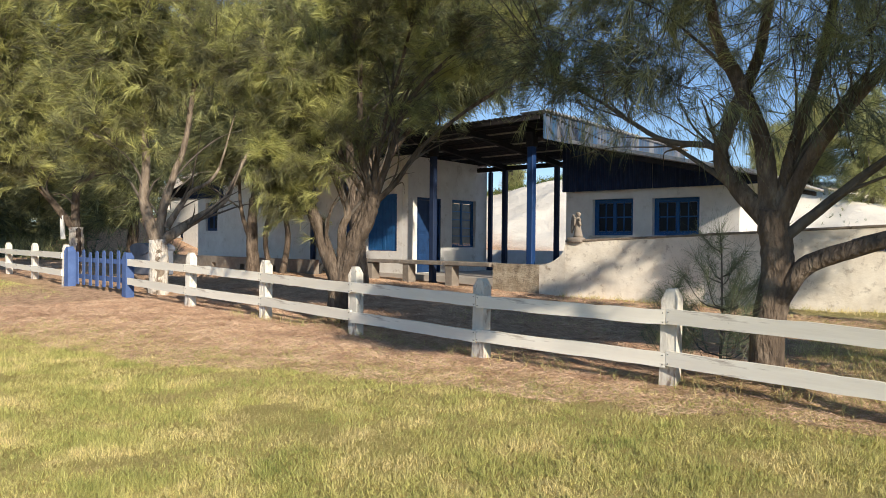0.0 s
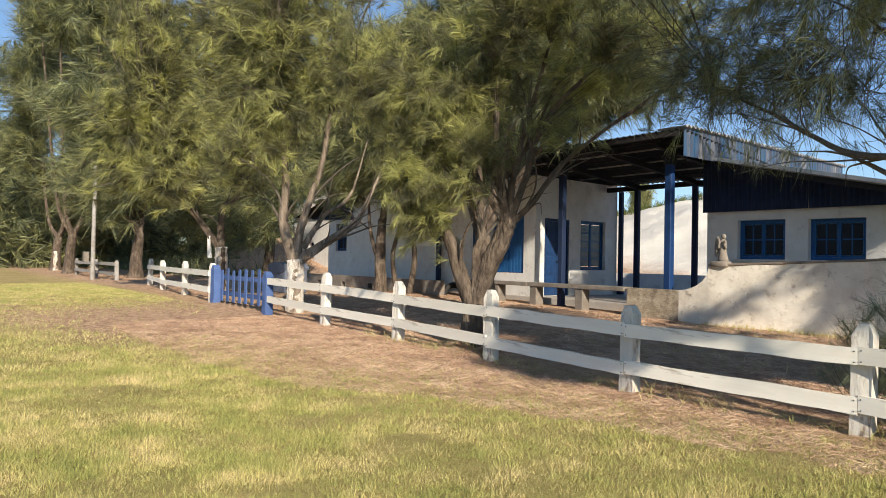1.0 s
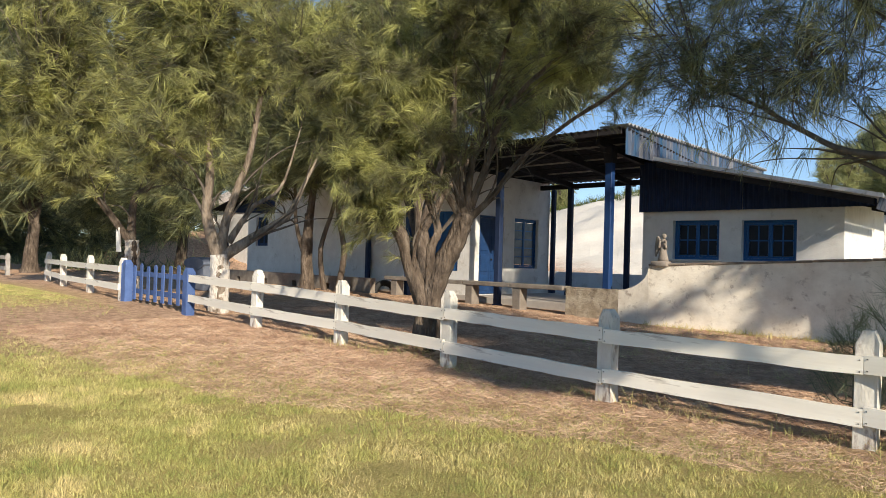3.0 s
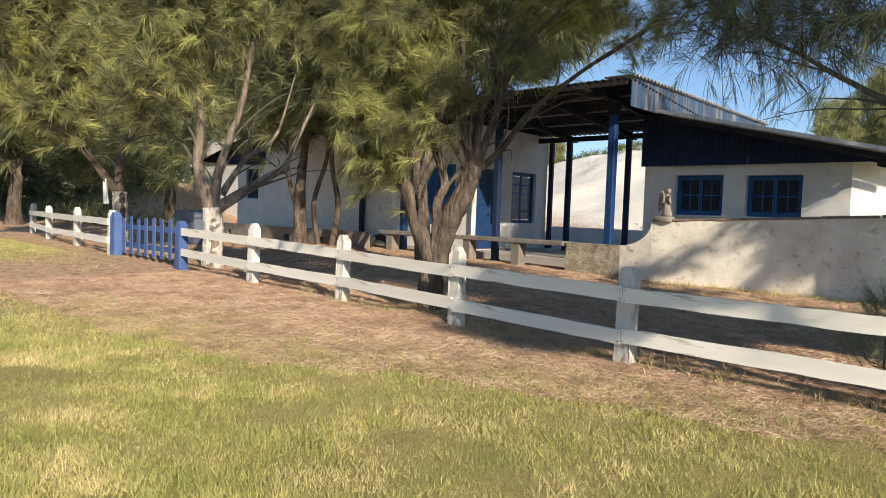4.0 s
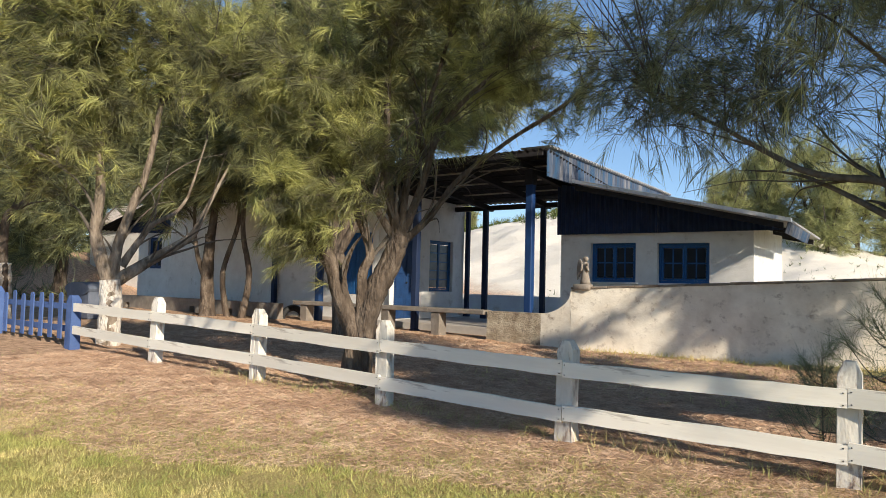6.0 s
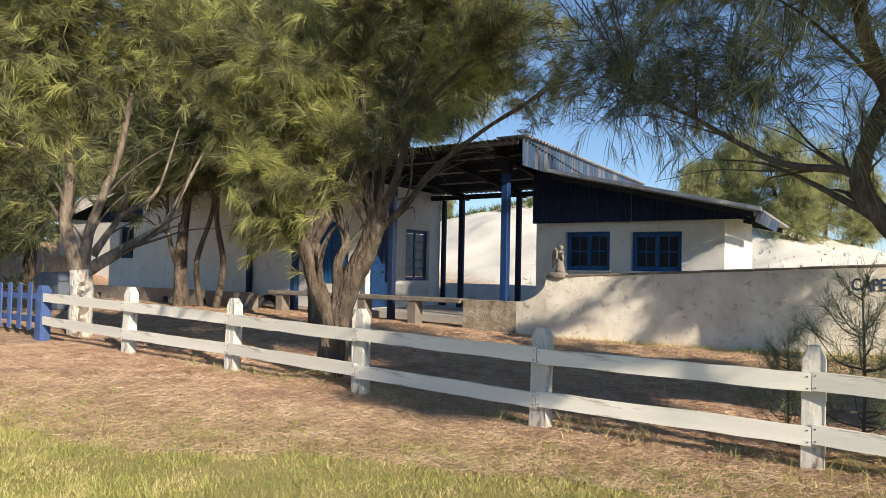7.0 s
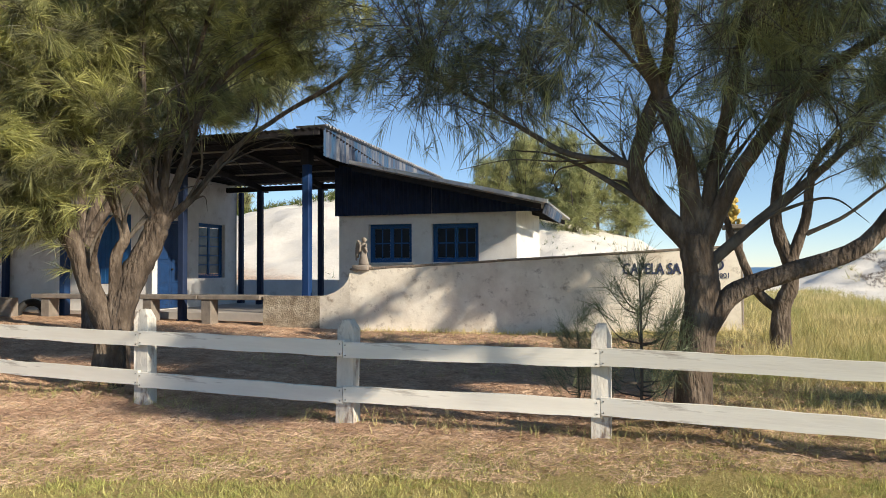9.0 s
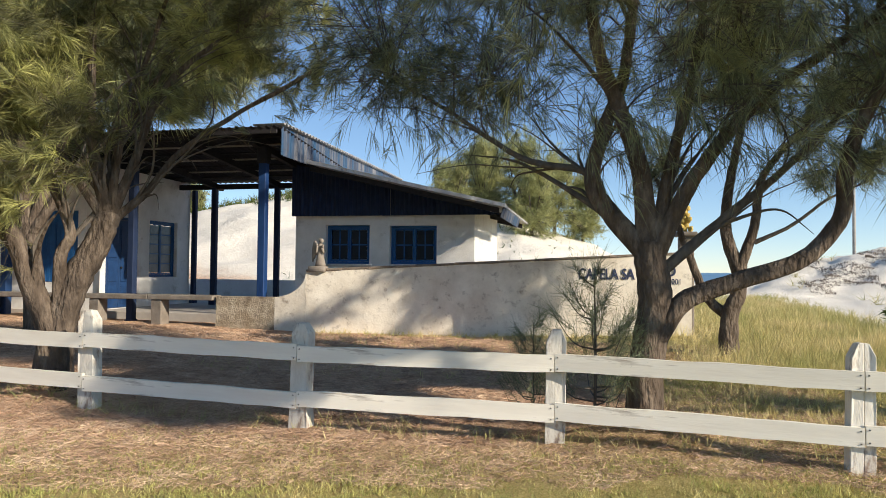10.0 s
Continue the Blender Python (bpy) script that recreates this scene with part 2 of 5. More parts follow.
    f_verge = math_node('MULTIPLY', f_verge, smooth(math_node('MULTIPLY', sep.outputs[1], -1.0), -6.6, -4.6))
    c = mix(math_node('MULTIPLY', f_verge, 0.8), c, lawn)
    e3 = math_node('ADD', math_node('MULTIPLY_ADD', sep.outputs[0], 0.35, sep.outputs[1]), math_node('MULTIPLY', wob, 1.4))
    e3 = math_node('MULTIPLY_ADD', smooth(sep.outputs[0], -1.0, 4.0), -9.0, e3)
    f_sand = math_node('MULTIPLY', smooth(e3, 21.5, 24.0), smooth(sep.outputs[0], -34.0, -27.0))
    c = mix(f_sand, c, sand)
    # sandy track at the meadow's edge
    e4 = math_node('ADD', math_node('MULTIPLY_ADD', sep.outputs[1], -0.11, sep.outputs[0]), math_node('MULTIPLY', wob, 0.5))
    f_track = math_node('MULTIPLY', smooth(e4, 2.3, 3.4), smooth(sep.outputs[1], 12.5, 15.5))
    c = mix(f_track, c, sand)
    L.new(c, bs.inputs["Base Color"])
    bp = N.new("ShaderNodeBump")
    bp.inputs["Strength"].default_value, bp.inputs["Distance"].default_value = 1.0, 0.06
    L.new(fine, bp.inputs["Height"])
    L.new(bp.outputs[0], bs.inputs["Normal"])
    return m


M_ground = ground_material()

# ---------------------------------------------------------------- builders


def ob_from(name, verts, faces, material, parent=None, label="", smooth=False):
    me = bpy.data.meshes.new(name)
    me.from_pydata([tuple(v) for v in verts], [], faces)
    me.materials.append(material)
    if smooth:
        me.polygons.foreach_set("use_smooth", [True] * len(me.polygons))
    me.update()
    ob = new(name, me)
    if parent:
        ob.parent = parent
    if label:
        tagged(ob, label)
    return ob


def part(name, bm, material, parent=None, label="", smooth=False):
    me = bpy.data.meshes.new(name)
    bm.normal_update()
    bm.to_mesh(me)
    bm.free()
    me.materials.append(material)
    if smooth:
        me.polygons.foreach_set("use_smooth", [True] * len(me.polygons))
    ob = new(name, me)
    if parent:
        ob.parent = parent
    if label:
        tagged(ob, label)
    return ob


def thing(name, label, category, at=(0, 0, 0), group="", kind=""):
    e = new(name)
    e.location = at
    e.empty_display_size = 0.1
    return tagged(e, label, category, group, kind)


def add_box(bm, lo, hi, bevel=0.0, jitter=0.0):
    """A box between two corners, with softened edges."""
    made = bmesh.ops.create_cube(bm, size=1.0)["verts"]
    for v in made:
        v.co = Vector([lo[i] + (v.co[i] + 0.5) * (hi[i] - lo[i]) for i in range(3)])
        if jitter:
            v.co += Vector([random.uniform(-jitter, jitter) for _ in range(3)])
    if bevel:
        edges = {e for v in made for e in v.link_edges}
        bmesh.ops.bevel(bm, geom=list(edges), offset=bevel, segments=1, affect='EDGES')
    return bm


def box(name, lo, hi, material, parent=None, label="", bevel=0.008, jitter=0.0):
    return part(name, add_box(bmesh.new(), lo, hi, bevel, jitter), material, parent, label)


def wall_mesh(origin, along, length, height, thick, holes, z0=0.0):
    """An upright wall from origin along a level direction, with openings (a, b, z_low, z_high) cut right through.
    height may be a pair: at the start and at the end."""
    bm = bmesh.new()
    a = Vector((along[0], along[1], 0)).normalized()
    n = Vector((-a.y, a.x, 0))
    h0, h1 = height if isinstance(height, tuple) else (height, height)
    us = sorted({0, length, *[u for h in holes for u in h[:2]]})
    zs = sorted({z0, *[z for h in holes for z in h[2:]]})

    def top(u):
        return h0 + (h1 - h0) * u / length
    for i in range(len(us) - 1):
        u0, u1 = us[i], us[i + 1]
        col = zs + [None]
        for j in range(len(col) - 1):
            za, zb = col[j], col[j + 1]
            zm = za + 0.001 if zb is None else (za + zb) / 2
            if any(h[0] - 1e-6 <= u0 and u1 <= h[1] + 1e-6 and h[2] < zm < h[3] for h in holes):
                continue
            vs = []
            for w in (0, thick):
                for u, z in ((u0, za), (u1, za), (u1, top(u1) if zb is None else zb), (u0, top(u0) if zb is None else zb)):
                    vs.append(bm.verts.new(Vector(origin) + a * u + n * w + Vector((0, 0, z - origin[2]))))
            for f in ((0, 1, 2, 3), (7, 6, 5, 4), (0, 4, 5, 1), (1, 5, 6, 2), (2, 6, 7, 3), (3, 7, 4, 0)):
                bm.faces.new([vs[k] for k in f])
    bmesh.ops.remove_doubles(bm, verts=bm.verts, dist=0.0005)
    seen, kill = {}, []
    bm.verts.index_update()
    for f in bm.faces:
        key = tuple(sorted(v.index for v in f.verts))
        if key in seen:
            kill += [f, seen[key]]
        seen[key] = f
    bmesh.ops.delete(bm, geom=list(set(kill)), context='FACES_ONLY')
    bmesh.ops.recalc_face_normals(bm, faces=bm.faces)
    return bm


def corrugated(p0, p1, p2, pitch=0.15, depth=0.025, thick=0.012):
    """A corrugated sheet: waves step from p0 to p1, and run along p0 to p2."""
    p0, p1, p2 = Vector(p0), Vector(p1), Vector(p2)
    u, w = p1 - p0, p2 - p0
    n = u.cross(w).normalized()
    steps = max(8, int(u.length / pitch * 6))
    verts, faces = [], []
    for i in range(steps + 1):
        s = i / steps
        d = math.sin(s * u.length / pitch * 2 * math.pi) * depth
        for side in (0, thick):
            verts += [p0 + u * s + n * (d - side), p0 + u * s + w + n * (d - side)]
    for i in range(steps):
        k = i * 4
        faces += [(k, k + 4, k + 5, k + 1), (k + 3, k + 7, k + 6, k + 2), (k, k + 2, k + 6, k + 4), (k + 1, k + 5, k + 7, k + 3)]
    return verts, faces


def smooth_line(pts, n=6):
    """A Catmull-Rom line through the points."""
    P = [np.array(p, float) for p in pts]
    P = [2 * P[0] - P[1]] + P + [2 * P[-1] - P[-2]]
    out = []
    for i in range(1, len(P) - 2):
        for k in range(n):
            t = k / n
            a, b, c, d = P[i - 1:i + 3]
            out.append(0.5 * (2 * b + (c - a) * t + (2 * a - 5 * b + 4 * c - d) * t * t + (3 * b - a - 3 * c + d) * t ** 3))
    out.append(P[-2])
    return np.array(out)


def tube(line, r0, r1, sides=8, rough=0.0, flare=0.0, seed=0):
    """Verts and faces of a tapering limb along a line."""
    rng = np.random.default_rng(seed)
    n = len(line)
    tang = np.gradient(line, axis=0)
    tang /= np.linalg.norm(tang, axis=1)[:, None] + 1e-9
    ref = np.array([0.31, 0.95, 0.05])
    a = np.cross(tang, ref)
    a /= np.linalg.norm(a, axis=1)[:, None] + 1e-9
    b = np.cross(tang, a)
    s = np.linspace(0, 1, n)
    rad = r0 + (r1 - r0) * s + flare * r0 * np.exp(-s * 9)
    ang = np.linspace(0, 2 * np.pi, sides, endpoint=False)
    rr = rad[:, None] * (1 + rough * rng.normal(size=(n, sides)))
    if rough and sides > 6:
        rr = rr * (1 + 0.10 * np.sin(3 * ang + rng.uniform(0, 6))[None, :])
    V = line[:, None, :] + rr[:, :, None] * (np.cos(ang)[None, :, None] * a[:, None, :] + np.sin(ang)[None, :, None] * b[:, None, :])
    V = V.reshape(-1, 3)
    F = []
    for i in range(n - 1):
        for k in range(sides):
            F.append((i * sides + k, i * sides + (k + 1) % sides, (i + 1) * sides + (k + 1) % sides, (i + 1) * sides + k))
    F.append(tuple((n - 1) * sides + k for k in range(sides)))
    return V, F


def needles_mesh(name, pos, way, length, count, width, material, parent, seed, droop=0.3, spread=0.35, label="", bend=0.0):
    """One mesh of many thin tapering needles, in fans at pos that point along way and hang a little."""
    rng = np.random.default_rng(seed)
    n = len(pos) * count
    along = np.repeat(way, count, axis=0)
    d = along + rng.normal(size=(n, 3)) * spread + np.array([0, 0, -1.0]) * droop * rng.uniform(0.3, 1.3, n)[:, None]
    d /= np.linalg.norm(d, axis=1)[:, None] + 1e-9
    L = length * rng.uniform(0.5, 1.2, n)[:, None]
    base = np.repeat(pos, count, axis=0) + along * rng.uniform(-0.55, 0.2, n)[:, None] * length + rng.normal(size=(n, 3)) * length * 0.04
    side = np.cross(d, rng.normal(size=(n, 3)))
    side /= np.linalg.norm(side, axis=1)[:, None] + 1e-9
    w = side * width * 0.5
    me = bpy.data.meshes.new(name)
    if bend:
        # each needle is a strip of two lengths, the outer one hanging
        mid = base + d * L * 0.5
        d2 = d + np.array([0, 0, -1.0]) * bend * rng.uniform(0.4, 1.4, n)[:, None]
        d2 /= np.linalg.norm(d2, axis=1)[:, None] + 1e-9
        V = np.stack([base - w * 0.8, base + w * 0.8, mid + w, mid - w, mid + d2 * L * 0.55], axis=1).reshape(-1, 3)
        idx = (np.arange(n, dtype=np.int32)[:, None] * 5 + np.array([0, 1, 2, 3, 3, 2, 4], dtype=np.int32)).ravel()
        starts = (np.arange(n, dtype=np.int32)[:, None] * 7 + np.array([0, 4], dtype=np.int32)).ravel()
    else:
        V = np.stack([base - w, base + w, base + d * L], axis=1).reshape(-1, 3)
        idx = np.arange(n * 3, dtype=np.int32)
        starts = np.arange(0, n * 3, 3, dtype=np.int32)
    me.vertices.add(len(V))
    me.vertices.foreach_set("co", V.astype(np.float32).ravel())
    me.loops.add(len(idx))
    me.loops.foreach_set("vertex_index", idx)
    me.polygons.add(len(starts))
    me.polygons.foreach_set("loop_start", starts)
    me.update(calc_edges=True)
    me.materials.append(material)
    ob = new(name, me)
    if parent:
        ob.parent = parent
    tagged(ob, label, kind="stuff")
    return ob


def tree(label, at, stems, clouds, seed, needle=0.36, count=34, tufts=9, width=0.010, material=None, bark=None, droop=0.35, group="", clump=0.55, lime_to=0.0, spread=0.34, thin=1.0, hang=0.10, boughs=0, boughs_long=1.0, size=1.0, pivot=(0, 0, 0), bend=0.0, limb_bark=None):
    """A casuarina: stems [(points, r0, r1)], the first of them the trunk; clouds [(centre, radii, clusters)] where boughs carry needle tufts."""
    rng = np.random.default_rng(seed)
    material = material or M_needle
    if size != 1.0:
        # the plan of the tree is drawn at another size and brought to its own about the pivot
        def sized(q):
            return tuple(pivot[i] + size * (q[i] - pivot[i]) for i in range(3))
        stems = [([sized(q) for q in pts], r0 * size, r1 * size) for pts, r0, r1 in stems]
        foot = stems[0][0][0]
        stems[0] = ([(foot[0], foot[1], -0.1)] + stems[0][0], stems[0][1], stems[0][2])
        clouds = [(sized(c), tuple(q * size for q in rad), n) for c, rad, n in clouds]
        at = (foot[0], foot[1], 0.0)
        needle, width, clump, boughs_long = needle * size, width * size, clump * size, boughs_long * size
        lime_to = sized((0, 0, lime_to))[2] if lime_to else 0.0
    # slender boughs that branch off the main limbs
    stems = list(stems)
    main = [(smooth_line(p, 7), r0, r1) for p, r0, r1 in stems[1:]]
    for k in range(boughs):
        line, r0, r1 = main[int(rng.integers(len(main)))]
        q = rng.uniform(0.12, 0.7)
        i0 = int(q * (len(line) - 2))
        start, tang = line[i0], line[i0 + 1] - line[i0]
        tang = tang / (np.linalg.norm(tang) + 1e-9)
        side = rng.normal(size=3) * (1, 1, 0.35)
        side /= np.linalg.norm(side)
        ln = rng.uniform(1.0, 2.6) * boughs_long
        p1 = start + (tang * 0.75 + side * 0.35) * ln * 0.35
        p2 = p1 + (tang * 0.55 + side * 0.6 + np.array([0, 0, 0.15])) * ln * 0.35
        p3 = p2 + (tang * 0.4 + side * 0.7 + np.array([0, 0, -0.05])) * ln * 0.4
        rr = (r0 + (r1 - r0) * q) * rng.uniform(0.3, 0.5)
        stems.append(([tuple(start), tuple(p1), tuple(p2), tuple(p3)], max(rr, 0.012 * size), 0.0025 * size))
    t = thing("casuarina_tree", label, "tree", at, group)
    off = np.array(at, float)
    nodes, node_r = [], []
    for i, (pts, r0, r1) in enumerate(stems):
        line = smooth_line(pts, 7)
        s = np.linspace(0, 1, len(line))
        line = line + (rng.normal(size=line.shape) * (0.018 if r0 > 0.09 * size else 0.04) * (r0 + r1) * np.minimum(1, s * 4)[:, None])
        V, F = tube(line - off, r0, r1, 14 if r0 > 0.06 * size else 8, 0.018, 0.55 if i == 0 else 0.15, seed * 31 + i)
        ob_from("trunk" if i == 0 else "limb", V, F, (bark or M_bark) if i == 0 else M_limb if r0 < 0.06 * size else (limb_bark or M_bark), t, smooth=True)
        nodes.append(line[len(line) // 3:] if i else line[-2:])
        node_r.append((r0 + (r1 - r0) * s)[len(line) // 3:] if i else np.array([r1, r1]))
    if lime_to:
        line = smooth_line(stems[0][0], 7)
        line = line[line[:, 2] < lime_to]
        V, F = tube(line - off, stems[0][1] * 1.05, stems[0][2] * 1.12, 12, 0.05, 0.5, seed * 31)
        ob_from("limed_band", V, F, M_lime, t, "peeling whitewash band round the trunk", smooth=True)
    nodes, node_r = np.concatenate(nodes), np.concatenate(node_r)
    TV, TF, base_i = [], [], 0
    pos, way = [], []
    for c, rad, n in clouds:
        c, rad = np.array(c, float), np.array(rad, float)
        n = max(3, int(n * thin))
        u = rng.normal(size=(n, 3))
        u /= np.linalg.norm(u, axis=1)[:, None]
        pts = c + u * rad * (rng.uniform(0.1, 1, n) ** 0.5)[:, None]
        for p in pts:
            dist = np.linalg.norm((nodes - p) * (1, 1, 0.8), axis=1) + np.maximum(0, nodes[:, 2] - p[2]) * 0.8
            j = int(np.argmin(dist + rng.uniform(0, 0.5 * size, len(dist))))
            q = nodes[j]
            span = np.linalg.norm(p - q)
            m = (p + q) / 2 + np.array([0, 0, 0.16 * span]) + rng.normal(size=3) * 0.09 * span
            line = smooth_line([q, m, p], 4)
            V, F = tube(line[::2], min(0.6 * node_r[j], 0.010 * size + 0.012 * span), 0.004 * size, 3, 0, 0, 1)
            V = V - off
            TV.append(V)
            TF += [tuple(k + base_i for k in f) for f in F]
            base_i += len(V)
            out = p - q
            out /= np.linalg.norm(out) + 1e-9
            k = max(2, int(tufts * rng.uniform(0.7, 1.3)))
            s = rng.uniform(0.35, 1.0, k)
            idx = np.minimum((s * (len(line) - 1)).astype(int), len(line) - 1)
            pp = line[idx] + rng.normal(size=(k, 3)) * clump * np.array([0.45, 0.45, 0.38])
            ww = out * 0.75 + rng.normal(size=(k, 3)) * 0.45 + np.array([0, 0, -hang])
            ww /= np.linalg.norm(ww, axis=1)[:, None]
            for a_, b_ in zip(line[np.maximum(idx - 1, 0)], pp):
                V, F = tube(np.array([a_, b_]) - off, 0.006 * size, 0.003 * size, 3)
                TV.append(V)
                TF += [tuple(k_ + base_i for k_ in f) for f in F]
                base_i += len(V)
            pos.append(pp)
            way.append(ww)
    if TV:
        tagged(ob_from("branchwork", np.concatenate(TV), TF, M_limb, t), kind="stuff")
        needles_mesh("crown", np.concatenate(pos) - off, np.concatenate(way), needle, count, width, material, t, seed + 5, droop, spread, bend=bend)
    return t


# ---------------------------------------------------------------- ground, dunes, sea


def ground_z(x, y):
    """Height of the terrain."""
    z = 0.09 + 0.021 * np.clip(-x - 4.0, 0, 13) - 0.02 * np.clip(4 - y, 0, 4)
    z = z + 0.035 * np.clip(y - 12, 0, 4) * np.clip((x + 6) / 6, 0, 1)
    # long dune behind the house
    f = np.clip((y - 25) / 20, 0, 1)
    f = f * f * (3 - 2 * f)
    bx = np.where(x > -6, (x + 1.7) * 44 / np.clip(y - 0.8, 25, 90) - 1.7, x)
    crest = np.interp(bx, [-90, -45, -30, -22, -14, -6, -1, 2, 5], [3, 4.2, 4.9, 6.3, 5.6, 4.6, 2.7, 0.8, 0.0])
    back = np.clip((75 - y) / 25, 0, 1)
    z = z + f * crest * back
    # the dune across the track
    f2 = np.clip((y - 36) / 10, 0, 1)
    crest2 = np.interp(bx, [5.0, 8.5, 10.8, 13.2, 17, 25, 60, 120], [0, 0.8, 1.6, 2.3, 2.9, 3.4, 4, 4.5])
    z = z + f2 * f2 * (3 - 2 * f2) * crest2 * np.clip((85 - y) / 25, 0, 1)
    bump = 0.16 * np.sin(0.9 * x + 0.3 * y) * np.sin(0.7 * y - 0.2 * x) + 0.08 * np.sin(2.3 * x + 1.1) * np.sin(1.9 * y)
    z = z + bump * np.clip((y - 24) / 10, 0, 1) * np.clip((95 - y) / 15, 0, 1)
    z = z + 0.22 * np.sin(3.1 * x + 0.8 * y) * np.sin(2.3 * y + x) * np.clip(crest2, 0, 1) * f2
    z = z + 3.0 * np.exp(-((x + 50) / 7) ** 2 - ((y - 24) / 5) ** 2)
    z = z - 1.8 * np.clip((y - 90) / 40, 0, 1)
    # soil heaped round the roots of the two trees close behind the fence
    for mx, my, mh in ((-1.26, 6.52, 0.24), (-6.78, 6.50, 0.20)):
        z = z + mh * np.exp(-((x - mx) ** 2 + (y - my) ** 2) / 0.42 ** 2)
    return z


def gz(x, y):
    return float(ground_z(np.float64(x), np.float64(y)))


def axis_steps(lo, hi, near_lo, near_hi, fine, far_n):
    a = np.arange(near_lo, near_hi + 1e-6, fine)
    left = near_lo - np.geomspace(fine, near_lo - lo, far_n)
    right = near_hi + np.geomspace(fine, hi - near_hi, far_n)
    return np.concatenate([left[::-1], a, right])


gx, gy = axis_steps(-2500, 2500, -34, 22, 0.4, 26), axis_steps(-400, 4800, -4, 60, 0.4, 26)
GX, GY = np.meshgrid(gx, gy)
GZ = ground_z(GX, GY)
rng0 = np.random.default_rng(3)
GZ = GZ + rng0.normal(size=GZ.shape) * 0.012
nx, ny = len(gx), len(gy)
gi = np.arange(nx * ny).reshape(ny, nx)
gf = np.stack([gi[:-1, :-1], gi[:-1, 1:], gi[1:, 1:], gi[1:, :-1]], axis=-1).reshape(-1, 4)
ground = ob_from("ground", np.stack([GX, GY, GZ], -1).reshape(-1, 3), gf.tolist(), M_ground, smooth=True)
tagged(ground, "lawn, reddish needle litter and pale dune sand", "ground", kind="structure")
water = ob_from("water", [(-2500, 150, -0.6), (2500, 150, -0.6), (2500, 4800, -0.6), (-2500, 4800, -0.6)], [(0, 1, 2, 3)], M_sea)
tagged(water, "calm blue sea to the horizon", "sea", kind="structure")

# ---------------------------------------------------------------- fence
FY = 6.08


def post_mesh(h, w=0.152, d=0.13, foot=0.0, split=False):
    """A sawn post with clipped shoulders and a blunt top; a split one has an open check down its face."""
    bm = bmesh.new()
    lean = random.uniform(-0.008, 0.008)
    halves = ((-1, 1), (1, -1)) if split else ((0, 0),)
    for side, _ in halves:
        l, r = -w / 2, w / 2
        tl, tr = -w * 0.24 + lean, w * 0.24 + lean
        if side < 0:
            r = tr = lean - 0.002
        elif side > 0:
            l = tl = lean + 0.002
        kl = foot * 0.4 if side <= 0 else 0
        kr = foot if side >= 0 else 0
        prof = [(l - kl, -0.15), (r + kr, -0.15), (r + kr * 0.4, 0.1), (r, 0.22)]
        prof += [(r, h - 0.085)] if side >= 0 else []
        prof += [(tr, h), (tl, h)]
        prof += [(l, h - 0.095)] if side <= 0 else []
        prof += [(l, 0.22)]
        f = bm.faces.new([bm.verts.new((x, -d / 2 + side * 0.002, z)) for x, z in prof])
        ext = bmesh.ops.extrude_face_region(bm, geom=[f])
        for v in ext["geom"]:
            if isinstance(v, bmesh.types.BMVert):
                v.co.y += d
                if v.co.z > h - 0.02:
                    v.co.y -= d * 0.18
    for v in bm.verts:
        if abs(v.co.x) > 0.02:
            v.co.x += random.uniform(-0.005, 0.005)
        v.co.z += random.uniform(-0.006, 0.006) if v.co.z > 0.3 else 0
        if v.co.z > h - 0.03 and v.co.y < 0:
            v.co.y += d * 0.14
    bmesh.ops.bevel(bm, geom=bm.edges[:], offset=0.004, segments=1, affect='EDGES')
    bmesh.ops.recalc_face_normals(bm, faces=bm.faces)
    return bm


def rail_mesh(length, h=0.132, d=0.038):
    """A sawn board with slightly uneven edges."""
    bm = bmesh.new()
    n = 9
    rows = []
    for i in range(n + 1):
        x = length * i / n
        a, b = random.uniform(-0.005, 0.005), random.uniform(-0.005, 0.005)
        rows.append([bm.verts.new(p) for p in ((x, -d / 2, -h / 2 + a), (x, -d / 2, h / 2 + b), (x, d / 2, h / 2 + b), (x, d / 2, -h / 2 + a))])
    for i in range(n):
        for k in range(4):
            bm.faces.new([rows[i][k], rows[i + 1][k], rows[i + 1][(k + 1) % 4], rows[i][(k + 1) % 4]])
    bm.faces.new(rows[0])
    bm.faces.new(rows[-1][::-1])
    bmesh.ops.recalc_face_normals(bm, faces=bm.faces)
    return bm


